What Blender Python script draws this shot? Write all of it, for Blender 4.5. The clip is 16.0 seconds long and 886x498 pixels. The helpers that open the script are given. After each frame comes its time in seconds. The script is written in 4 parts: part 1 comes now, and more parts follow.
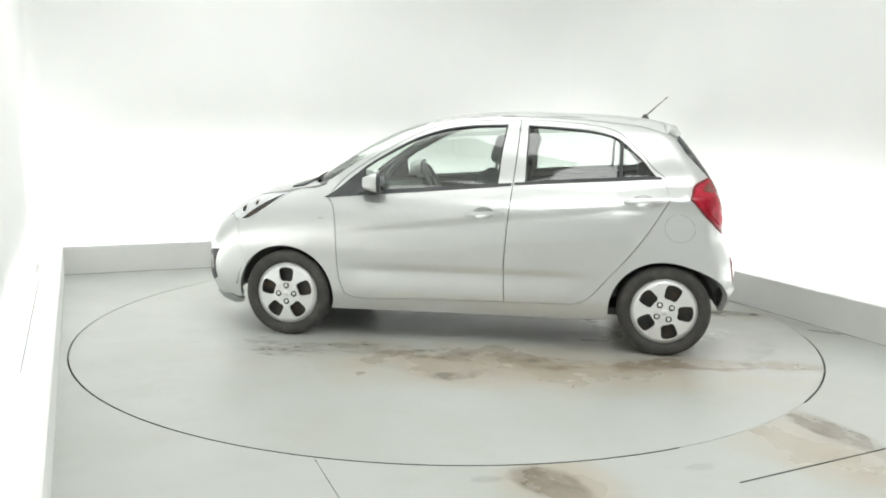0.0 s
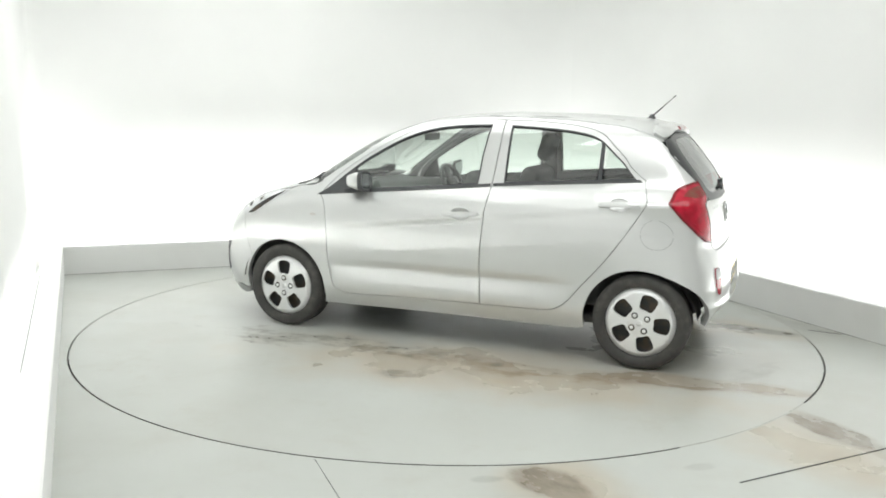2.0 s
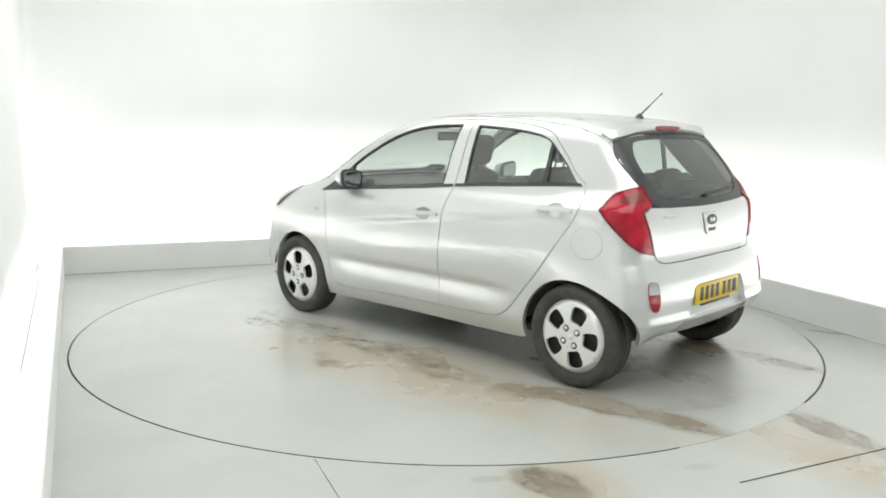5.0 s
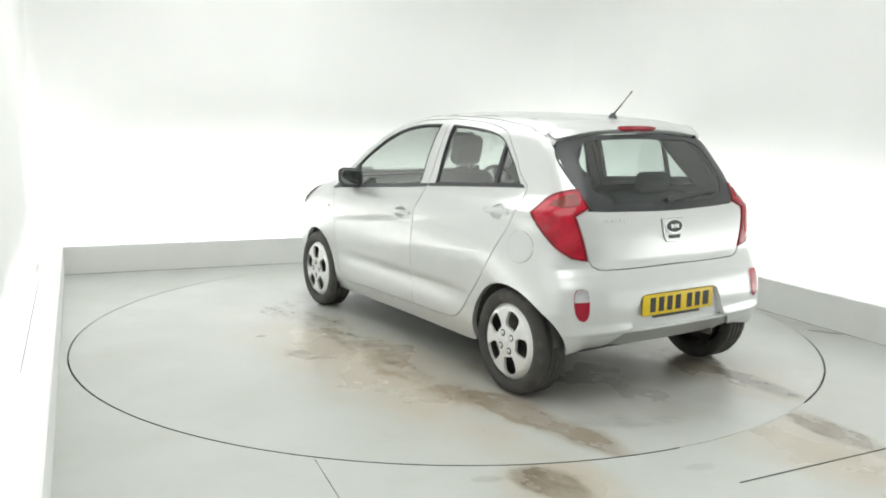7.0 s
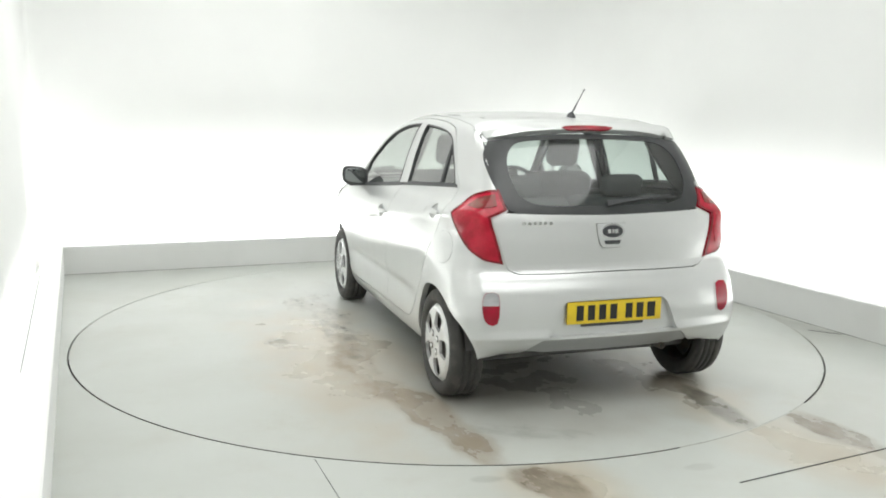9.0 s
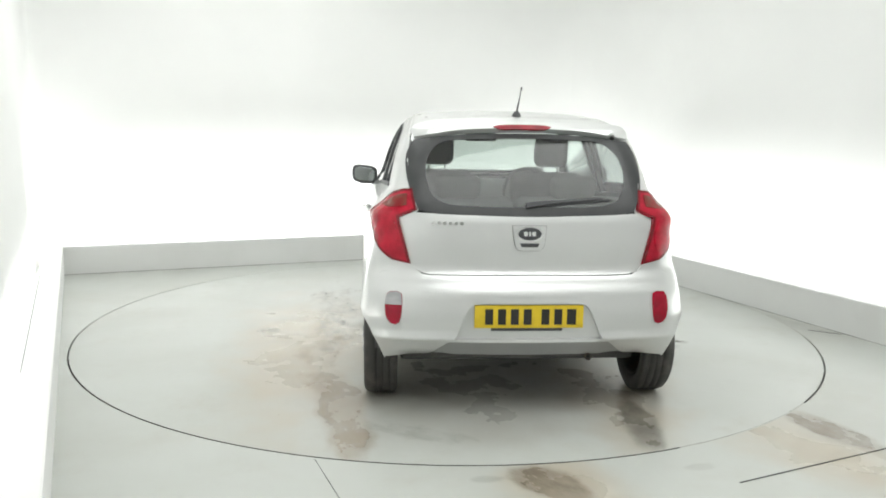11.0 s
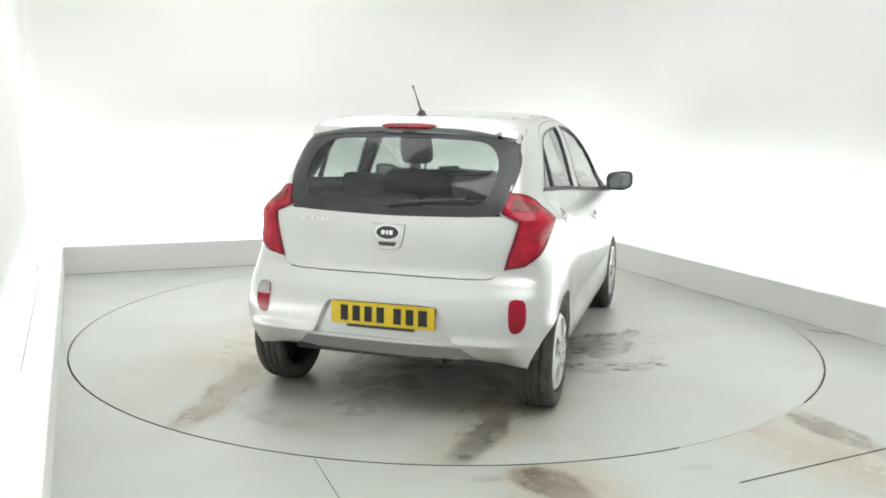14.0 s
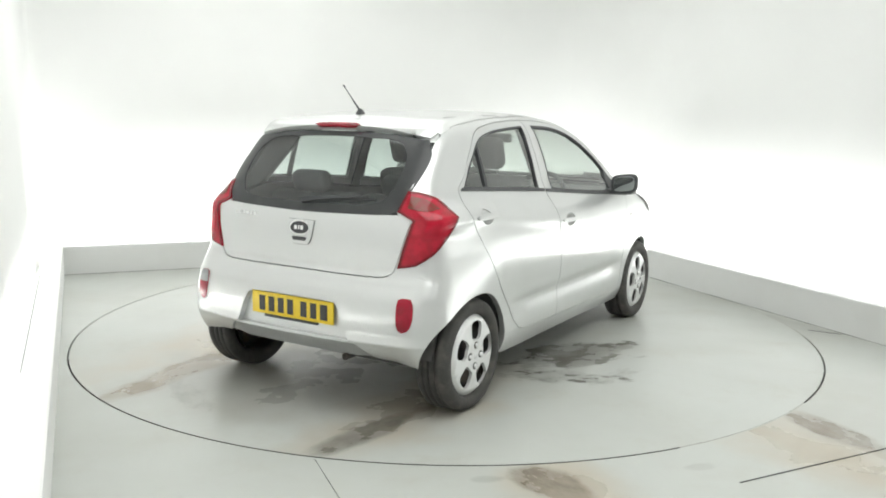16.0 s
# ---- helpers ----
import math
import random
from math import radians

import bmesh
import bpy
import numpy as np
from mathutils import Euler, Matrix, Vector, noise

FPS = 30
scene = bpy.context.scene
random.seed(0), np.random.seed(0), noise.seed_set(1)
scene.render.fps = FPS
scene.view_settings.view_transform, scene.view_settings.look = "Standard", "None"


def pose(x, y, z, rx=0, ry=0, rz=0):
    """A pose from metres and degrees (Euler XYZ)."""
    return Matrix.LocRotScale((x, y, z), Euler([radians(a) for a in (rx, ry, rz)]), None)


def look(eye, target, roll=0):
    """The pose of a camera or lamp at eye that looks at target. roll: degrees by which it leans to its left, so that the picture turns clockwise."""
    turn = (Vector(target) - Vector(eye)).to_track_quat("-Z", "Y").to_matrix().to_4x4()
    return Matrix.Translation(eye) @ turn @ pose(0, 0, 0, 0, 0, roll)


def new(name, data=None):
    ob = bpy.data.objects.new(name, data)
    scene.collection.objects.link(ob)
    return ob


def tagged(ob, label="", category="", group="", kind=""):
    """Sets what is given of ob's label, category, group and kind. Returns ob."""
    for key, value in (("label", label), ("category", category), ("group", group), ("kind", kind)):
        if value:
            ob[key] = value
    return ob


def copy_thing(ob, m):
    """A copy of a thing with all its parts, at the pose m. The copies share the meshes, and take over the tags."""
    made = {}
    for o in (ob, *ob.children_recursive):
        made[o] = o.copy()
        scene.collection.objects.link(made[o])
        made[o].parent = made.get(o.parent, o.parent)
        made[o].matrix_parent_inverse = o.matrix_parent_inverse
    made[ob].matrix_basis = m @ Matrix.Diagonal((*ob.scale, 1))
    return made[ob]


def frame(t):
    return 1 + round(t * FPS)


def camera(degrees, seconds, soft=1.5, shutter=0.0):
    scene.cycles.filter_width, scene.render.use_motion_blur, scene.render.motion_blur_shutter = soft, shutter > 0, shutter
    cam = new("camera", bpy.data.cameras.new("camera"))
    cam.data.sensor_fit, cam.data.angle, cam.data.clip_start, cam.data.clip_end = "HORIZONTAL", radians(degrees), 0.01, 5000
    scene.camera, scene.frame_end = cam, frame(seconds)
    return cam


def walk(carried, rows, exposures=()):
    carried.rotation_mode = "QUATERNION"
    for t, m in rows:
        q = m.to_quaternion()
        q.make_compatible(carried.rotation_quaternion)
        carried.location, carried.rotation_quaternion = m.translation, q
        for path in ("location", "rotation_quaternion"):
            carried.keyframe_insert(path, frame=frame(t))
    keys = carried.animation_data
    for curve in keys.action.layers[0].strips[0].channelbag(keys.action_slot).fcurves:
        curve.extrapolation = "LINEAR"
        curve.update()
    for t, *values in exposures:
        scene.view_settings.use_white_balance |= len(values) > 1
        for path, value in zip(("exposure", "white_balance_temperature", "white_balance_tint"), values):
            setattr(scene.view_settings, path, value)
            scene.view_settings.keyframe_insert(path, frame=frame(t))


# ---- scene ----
# Camera: fixed, about head height, looking slightly down at a turntable in a white photo booth.
cam = camera(55.59, 16.0, soft=1.85)
EYE = (0.0, -5.685, 1.4275)
AIM = (-0.02934, -0.07124, 0.53142)
walk(cam, [(0.0, look(EYE, AIM, 0.887)), (16.0, look(EYE, AIM, 0.887))], exposures=[(0.0, 0.0, 6500, 10), (16.0, 0.0, 6500, 10)])

# ---- world and lights ----
world = bpy.data.worlds.new("booth_world")
scene.world = world
world.use_nodes = True
world.node_tree.nodes["Background"].inputs[0].default_value = (0.98, 1.0, 0.99, 1)
world.node_tree.nodes["Background"].inputs[1].default_value = 0.2


def area_lamp(name, m, sx, sy, power, color):
    d = bpy.data.lights.new(name, "AREA")
    d.shape, d.size, d.size_y, d.energy, d.color = "RECTANGLE", sx, sy, power, color
    ob = new(name, d)
    ob.matrix_world = m
    return ob


# Corners of the pit: the low parapet runs along left, back and right.
PIT_L0, PIT_B0, PIT_B1, PIT_R1 = (-0.30, -5.38), (-3.33, 1.48), (1.167, 3.339), (4.00, -3.035)
PARAPET_H = 0.245
CEIL_H = 3.7


def along(a, b):
    d = Vector((b[0] - a[0], b[1] - a[1]))
    return d.length, d.normalized()


def trough_lamp(a, b, off, power, tilt):
    """A strip light lying in the trough behind a parapet, thrown up onto the wall behind it."""
    ln, d = along(a, b)
    n = Vector((-d.y, d.x))
    mid = (Vector(a) + Vector(b)) / 2 + n * off
    m = Matrix.Translation((mid.x, mid.y, 0.12)) @ Matrix.Rotation(math.atan2(d.y, d.x), 4, "Z") @ Matrix.Rotation(radians(180 - tilt), 4, "X")
    area_lamp("trough_light", m, ln * 0.98, 0.07, power, (0.985, 1.0, 0.99))


LAMP_COLOR = (0.985, 1.0, 0.985)
trough_lamp(PIT_B0, PIT_B1, 0.20, 65, 20)
trough_lamp(PIT_B1, PIT_R1, 0.20, 86, 20)
trough_lamp((-1.3, -3.12), PIT_B0, 0.195, 49, 0)
for lx, ly, sx, sy, pw in ((-0.6, -0.2, 2.8, 2.8, 38), (1.2, -3.4, 3.4, 3.0, 84), (-1.5, 1.2, 1.8, 1.8, 16)):
    area_lamp("ceiling_light_lamp", pose(lx, ly, CEIL_H - 0.07, 0, 0, 24), sx, sy, pw, LAMP_COLOR)


# ---- materials ----
def material(name, base=(0.8, 0.8, 0.8), rough=0.5, metal=0.0, **inputs):
    m = bpy.data.materials.new(name)
    m.use_nodes = True
    b = m.node_tree.nodes["Principled BSDF"]
    b.inputs["Base Color"].default_value = (*base, 1)
    b.inputs["Roughness"].default_value = rough
    b.inputs["Metallic"].default_value = metal
    for k, v in inputs.items():
        b.inputs[k.replace("_", " ")].default_value = v
    return m


def node(m, kind, **inputs):
    n = m.node_tree.nodes.new(kind)
    for k, v in inputs.items():
        n.inputs[k.replace("_", " ")].default_value = v
    return n


def link(m, a, b):
    m.node_tree.links.new(a, b)


def math_node(m, op, a, b=None, clamp=False):
    n = m.node_tree.nodes.new("ShaderNodeMath")
    n.operation, n.use_clamp = op, clamp
    for i, v in enumerate((a, b)):
        if v is None:
            continue
        if isinstance(v, (int, float)):
            n.inputs[i].default_value = v
        else:
            link(m, v, n.inputs[i])
    return n.outputs[0]


def mix_color(m, fac, a, b):
    n = m.node_tree.nodes.new("ShaderNodeMix")
    n.data_type = "RGBA"
    for sock, v in ((n.inputs[0], fac), (n.inputs[6], a), (n.inputs[7], b)):
        if isinstance(v, tuple):
            sock.default_value = (*v, 1)
        elif isinstance(v, (int, float)):
            sock.default_value = v
        else:
            link(m, v, sock)
    return n.outputs[2]


def coords(m, out="Object"):
    return node(m, "ShaderNodeTexCoord").outputs[out]


def noise_tex(m, vec, scale, detail=4.0, rough=0.55):
    n = node(m, "ShaderNodeTexNoise", Scale=scale, Detail=detail, Roughness=rough)
    link(m, vec, n.inputs["Vector"])
    return n.outputs["Fac"]


def ramp(m, fac, lo, hi):
    n = m.node_tree.nodes.new("ShaderNodeMapRange")
    n.interpolation_type = "SMOOTHSTEP"
    n.inputs["From Min"].default_value, n.inputs["From Max"].default_value = lo, hi
    link(m, fac, n.inputs["Value"])
    return n.outputs["Result"]


def bump(m, height, strength=0.2, distance=0.002):
    n = node(m, "ShaderNodeBump", Strength=strength, Distance=distance)
    link(m, height, n.inputs["Height"])
    link(m, n.outputs["Normal"], m.node_tree.nodes["Principled BSDF"].inputs["Normal"])


def worn(m, base, other, scale, lo, hi, fine=0.0, bump_at=0.0, rough=None):
    """Two-scale colour variation, with fine relief."""
    vec = coords(m)
    big = ramp(m, noise_tex(m, vec, scale), lo, hi)
    col = mix_color(m, big, base, other)
    if fine:
        g = noise_tex(m, vec, scale * 30, 3)
        col = mix_color(m, math_node(m, "MULTIPLY", g, fine), col, other)
    b = m.node_tree.nodes["Principled BSDF"]
    link(m, col, b.inputs["Base Color"])
    if bump_at:
        bump(m, noise_tex(m, vec, bump_at, 3), 0.15, 0.001)
    if rough:
        r = m.node_tree.nodes.new("ShaderNodeMapRange")
        r.inputs["To Min"].default_value, r.inputs["To Max"].default_value = rough
        link(m, big, r.inputs["Value"])
        link(m, r.outputs[0], b.inputs["Roughness"])
    return m


def patch(m, vec, x, y, turn, lx, ly, wob=0.35, lo=1.2, hi=0.7, breakup=7.0, frag=0.45):
    """A stain or soft shade about lx by ly metres at x, y, with a ragged outline."""
    mp = node(m, "ShaderNodeMapping")
    mp.vector_type = "TEXTURE"
    mp.inputs["Location"].default_value = (x, y, 0)
    mp.inputs["Rotation"].default_value = (0, 0, radians(turn))
    mp.inputs["Scale"].default_value = (lx / 2, ly / 2, 1)
    link(m, vec, mp.inputs["Vector"])
    ln = node(m, "ShaderNodeVectorMath")
    ln.operation = "LENGTH"
    link(m, mp.outputs[0], ln.inputs[0])
    drawn = node(m, "ShaderNodeMapping")
    drawn.vector_type = "TEXTURE"
    drawn.inputs["Rotation"].default_value = (0, 0, radians(turn))
    drawn.inputs["Scale"].default_value = (1.5, 0.9, 1)
    link(m, vec, drawn.inputs["Vector"])
    fine = math_node(m, "MULTIPLY", math_node(m, "SUBTRACT", noise_tex(m, drawn.outputs[0], breakup, 6, 0.62), 0.5), wob * 4)
    broad = math_node(m, "MULTIPLY", math_node(m, "SUBTRACT", noise_tex(m, vec, 2.6, 2, 0.5), 0.5), wob * 5)
    n = math_node(m, "ADD", fine, broad)
    whole = ramp(m, math_node(m, "ADD", ln.outputs["Value"], n), lo, hi)
    bits = ramp(m, noise_tex(m, drawn.outputs[0], breakup * 0.9, 8, 0.62), 0.38, 0.66)
    keep = math_node(m, "ADD", math_node(m, "MULTIPLY", bits, frag), 1 - frag)
    return math_node(m, "MULTIPLY", whole, keep)


def floor_material(name, patches, dirt=0.5):
    """Grey-green painted studio floor with tyre dirt, damp and soft shade as patches."""
    m = material(name, rough=0.35)
    m.node_tree.nodes["Principled BSDF"].inputs["Specular IOR Level"].default_value = 0.35
    vec = coords(m)
    col = mix_color(m, ramp(m, noise_tex(m, vec, 0.7, 5), 0.35, 0.7), (0.50, 0.52, 0.49), (0.45, 0.462, 0.425))
    col = mix_color(m, math_node(m, "MULTIPLY", ramp(m, noise_tex(m, vec, 2.6, 7, 0.7), 0.5, 0.78), dirt * 0.45), col, (0.38, 0.36, 0.30))
    col = mix_color(m, math_node(m, "MULTIPLY", noise_tex(m, vec, 90, 2), 0.10), col, (0.40, 0.41, 0.38))
    wet_or_shaded = None
    for p, tint, amount in patches:
        f = math_node(m, "MULTIPLY", patch(m, vec, *p), amount)
        col = mix_color(m, f, col, tint)
        wet_or_shaded = f if wet_or_shaded is None else math_node(m, "MAXIMUM", wet_or_shaded, f)
    b = m.node_tree.nodes["Principled BSDF"]
    link(m, col, b.inputs["Base Color"])
    rr = math_node(m, "ADD", math_node(m, "MULTIPLY", noise_tex(m, vec, 3.0, 5), 0.22), 0.26)
    if wet_or_shaded is not None:
        rr = math_node(m, "SUBTRACT", rr, math_node(m, "MULTIPLY", wet_or_shaded, 0.15))
    link(m, rr, b.inputs["Roughness"])
    bump(m, noise_tex(m, vec, 40, 4), 0.08, 0.001)
    return m


UMBER = (0.185, 0.152, 0.112)
BROWN, DARK, BEIGE = (0.255, 0.205, 0.145), (0.12, 0.110, 0.090), (0.425, 0.365, 0.275)
M_FLOOR = floor_material("floor_paint", [
    ((1.60, -2.15, 115, 1.40, 0.85, 0.22, 1.0, 0.1, 2.2, 0.12), BEIGE, 0.75),
    ((0.50, -2.60, 115, 0.95, 0.65, 0.22, 1.0, 0.1, 2.2, 0.12), BEIGE, 0.75),
    ((1.81, -1.93, 116, 0.54, 0.20, 0.20), UMBER, 1.0),
    ((0.45, -2.60, 125, 0.48, 0.21, 0.24), UMBER, 1.0),
    ((1.96, -2.30, 116, 0.35, 0.12, 0.30), BROWN, 0.60),
    ((0.16, -2.53, 10, 0.12, 0.07, 0.35), DARK, 0.30),
    ((1.05, -2.38, 20, 0.16, 0.10, 0.45), DARK, 0.25),
    # Faint darker streak running beside the foot of the right parapet.
    ((2.45, 0.15, 118, 0.90, 0.16, 0.40), DARK, 0.22),
])
M_WALL = worn(material("wall_paint", rough=0.75), (0.86, 0.865, 0.85), (0.82, 0.825, 0.81), 0.5, 0.35, 0.7, bump_at=60)
M_LEDGE = worn(material("ledge_paint", rough=0.45), (0.72, 0.725, 0.71), (0.66, 0.665, 0.645), 1.2, 0.4, 0.75, fine=0.08, bump_at=50)
M_JOINT_FILL = worn(material("joint_fill_paint", rough=0.8), (0.46, 0.465, 0.43), (0.36, 0.355, 0.32), 9, 0.4, 0.7, bump_at=200)
M_FOOT = worn(material("mottled_dark_joint", rough=0.8), (0.12, 0.12, 0.11), (0.42, 0.42, 0.40), 2.2, 0.40, 0.62)
M_DARKGAP = material("dark_gap", (0.02, 0.02, 0.02), 0.8)


# ---- building blocks ----
def mesh_object(name, verts, faces, mat, smooth=False):
    me = bpy.data.meshes.new(name)
    me.from_pydata(verts, [], faces)
    me.update()
    if smooth:
        me.shade_smooth()
    if mat:
        me.materials.append(mat)
    return new(name, me)


def part(name, bm, mat, parent, label="", smooth=True):
    """Link a bmesh as one mesh object under a thing or a part."""
    me = bpy.data.meshes.new(name)
    bm.to_mesh(me)
    bm.free()
    if smooth:
        me.shade_smooth()
    for m in (mat if isinstance(mat, (list, tuple)) else [mat]):
        me.materials.append(m)
    ob = new(name, me)
    ob.parent = parent
    return tagged(ob, label)


def box_bm(x0, y0, z0, x1, y1, z1, bevel=0.0, seg=2, bm=None, m=None):
    own = bmesh.new()
    bmesh.ops.create_cube(own, size=1.0)
    for v in own.verts:
        v.co = Vector(((x0 + x1) / 2 + v.co.x * (x1 - x0), (y0 + y1) / 2 + v.co.y * (y1 - y0), (z0 + z1) / 2 + v.co.z * (z1 - z0)))
    if bevel:
        bmesh.ops.bevel(own, geom=own.edges[:], offset=bevel, segments=seg, affect="EDGES", profile=0.5)
    if m is not None:
        bmesh.ops.transform(own, matrix=m, verts=own.verts)
    if bm is None:
        return own
    tmp = bpy.data.meshes.new("tmp")
    own.to_mesh(tmp)
    own.free()
    bm.from_mesh(tmp)
    bpy.data.meshes.remove(tmp)
    return bm


# ---- the booth ----
TABLE_R = 2.403
SEG = 256


def offset_line(a, b, off):
    ln, d = along(a, b)
    n = Vector((-d.y, d.x))
    return (Vector(a) + n * off, Vector(b) + n * off)


def meet(l0, l1):
    (a, b), (c, d) = l0, l1
    r, s = b - a, d - c
    t = ((c - a).x * s.y - (c - a).y * s.x) / (r.x * s.y - r.y * s.x)
    return a + r * t


def build_floor():
    """One sheet with a round hole for the turntable, reaching past all the walls."""
    ring = [(math.cos(2 * math.pi * i / SEG) * (TABLE_R + 0.005), math.sin(2 * math.pi * i / SEG) * (TABLE_R + 0.005), 0.0) for i in range(SEG)]
    lip = [(x, y, -0.05) for x, y, z in ring]
    out = [(math.cos(2 * math.pi * i / SEG) * 14, math.sin(2 * math.pi * i / SEG) * 14, 0.0) for i in range(SEG)]
    n = SEG
    faces = []
    for i in range(n):
        j = (i + 1) % n
        faces += [(i, n * 2 + i, n * 2 + j, j), (i, j, n + j, n + i)]
    ob = mesh_object("floor", ring + lip + out, faces, M_FLOOR)
    tagged(ob, "grey-green painted concrete floor with brown tyre dirt", "floor", kind="structure")
    pit = mesh_object("floor_pit", [(math.cos(2 * math.pi * i / 64) * 2.6, math.sin(2 * math.pi * i / 64) * 2.6, -0.05) for i in range(64)], [tuple(range(64))], M_DARKGAP)
    tagged(pit, "dark shallow pit under the turntable", "floor", kind="structure")


def prism(name, pts, z0, z1, mat, label, category, bevel=0.0):
    bm = bmesh.new()
    vs = [bm.verts.new((p[0], p[1], z0)) for p in pts]
    f = bm.faces.new(vs)
    ex = bmesh.ops.extrude_face_region(bm, geom=[f])
    for v in ex["geom"]:
        if isinstance(v, bmesh.types.BMVert):
            v.co.z = z1
    bmesh.ops.recalc_face_normals(bm, faces=bm.faces)
    if bevel:
        top = [e for e in bm.edges if all(abs(v.co.z - z1) < 1e-5 for v in e.verts)]
        bmesh.ops.bevel(bm, geom=top, offset=bevel, segments=2, affect="EDGES")
    me = bpy.data.meshes.new(name)
    bm.to_mesh(me)
    bm.free()
    me.materials.append(mat)
    return tagged(new(name, me), label, category, kind="structure")


LEFT, BACK, RIGHT = (PIT_L0, PIT_B0), (PIT_B0, PIT_B1), (PIT_B1, PIT_R1)
PARAPET_T = 0.07
GAP_L, GAP_B, GAP_R = 0.235, 0.62, 0.62


def build_parapets():
    lo = [offset_line(*s, t) for s, t in ((LEFT, 0.15), (BACK, PARAPET_T), (RIGHT, PARAPET_T))]
    c0, c1 = meet(lo[0], lo[1]), meet(lo[1], lo[2])
    for name, pts in (("parapet_left", [PIT_L0, PIT_B0, c0, lo[0][0]]), ("parapet_back", [PIT_B0, PIT_B1, c1, c0]), ("parapet_right", [PIT_B1, PIT_R1, lo[2][1], c1])):
        # The whiter paint on the left parapet stands in for the glare on it.
        prism(name, pts, 0.0, PARAPET_H, M_WALL if name == "parapet_left" else M_LEDGE, "low pale grey painted parapet round the booth floor", "low wall", 0.006)


def build_walls():
    """White outer walls with a rounded far corner, and a ceiling."""
    lo = [offset_line(*s, g) for s, g in ((LEFT, GAP_L), (BACK, GAP_B), (RIGHT, GAP_R))]
    a = meet(lo[0], lo[1])
    b = meet(lo[1], lo[2])
    dl, db, dr = (along(*s)[1] for s in (LEFT, BACK, RIGHT))
    near_l = lo[0][0] - dl * 2.5
    near_r = lo[2][1] + dr * 3.5
    rad = 1.1
    p0, p1 = b - db * rad, b + dr * rad
    arc = []
    for i in range(25):
        t = i / 24
        arc.append(p0 * (1 - t) ** 2 + b * 2 * t * (1 - t) + p1 * t * t)
    small = []
    for i in range(9):
        t = i / 8
        small.append((a - dl * 0.16) * (1 - t) ** 2 + a * 2 * t * (1 - t) + (a + db * 0.16) * t * t)

    def strip(name, line, label):
        vs, fs = [], []
        n = len(line)
        for z in (-0.02, CEIL_H):
            vs += [(p.x, p.y, z) for p in line]
        outer = []
        for i, p in enumerate(line):
            d = (line[min(i + 1, n - 1)] - line[max(i - 1, 0)]).normalized()
            outer.append(p + Vector((-d.y, d.x)) * 0.12)
        for z in (-0.02, CEIL_H):
            vs += [(p.x, p.y, z) for p in outer]
        for i in range(n - 1):
            fs += [(i, i + 1, n + i + 1, n + i), (2 * n + i, 3 * n + i, 3 * n + i + 1, 2 * n + i + 1), (n + i, n + i + 1, 3 * n + i + 1, 3 * n + i)]
        ob = mesh_object(name, vs, fs, M_WALL, True)
        return tagged(ob, label, "wall", kind="structure")

    white = "smooth white painted booth wall lit from below"
    strip("wall_left", [near_l] + small[:5], white)
    strip("wall_back", small[4:] + arc[:13], white)
    strip("wall_right", arc[12:] + [near_r], white)
    strip("wall_near", [near_r, near_l], white)
    ring = [near_l, a, b, near_r]
    grown = [Vector(p) + (Vector(p) - Vector((0.4, -1.5))).normalized() * 0.5 for p in ring]
    prism("ceiling", grown[::-1], CEIL_H, CEIL_H + 0.15, M_WALL, "plain white booth ceiling", "ceiling")


def strip_between(name, a, b, width, z0, z1, mat, label):
    ln, d = along(a, b)
    n = Vector((-d.y, d.x)) * width / 2
    a, b = Vector(a), Vector(b)
    prism(name, [a - n, b - n, b + n, a + n], z0, z1, mat, label, "joint")


# Stretches of the round joint hidden by an added floor-coloured strip, by angle.
FILL_ARCS = ((-64.5, -40.0), (-4.0, 140.0))


def build_joints():
    """Open joints between the floor sheets and along the foot of the parapets."""
    for a, b, w in (((-0.54, -2.362), (-0.26, -3.03), 0.002), ((1.18, -2.52), (2.62, -1.81), 0.007), ((2.50, -0.03), (2.68, -0.131), 0.008)):
        strip_between("floor_joint", a, b, w, -0.02, 0.0015, M_DARKGAP, "narrow dark joint between floor sheets")
    for a0, a1 in FILL_ARCS:
        vs, fs, n = [], [], 40
        for i in range(n + 1):
            a = radians(a0 + (a1 - a0) * i / n)
            vs += [(math.cos(a) * (TABLE_R + q), math.sin(a) * (TABLE_R + q), -0.0006) for q in (-0.0046, 0.0050)]
        fs = [(2 * i, 2 * i + 1, 2 * i + 3, 2 * i + 2) for i in range(n)]
        tagged(mesh_object("joint_fill", vs, fs, M_JOINT_FILL), "pale strip added to hide part of the joint round the turntable", "grit", kind="structure")
    # Dark strip of uneven tone where the floor meets the parapets.
    back = offset_line(*BACK, -0.003)
    right = offset_line(*RIGHT, -0.003)
    strip_between("parapet_joint", back[0], back[1], 0.006, -0.02, 0.003, M_FOOT, "dark mottled joint at the foot of the parapet")
    strip_between("parapet_joint", right[0], right[1], 0.006, -0.02, 0.003, M_FOOT, "dark mottled joint at the foot of the parapet")
    strip_between("ledge_joint", (-2.958, 0.299), (-1.924, -2.03), 0.003, PARAPET_H - 0.01, PARAPET_H + 0.001, M_DARKGAP, "thin dark joint along the top of the ledge")


build_floor()
build_joints()
build_parapets()
build_walls()


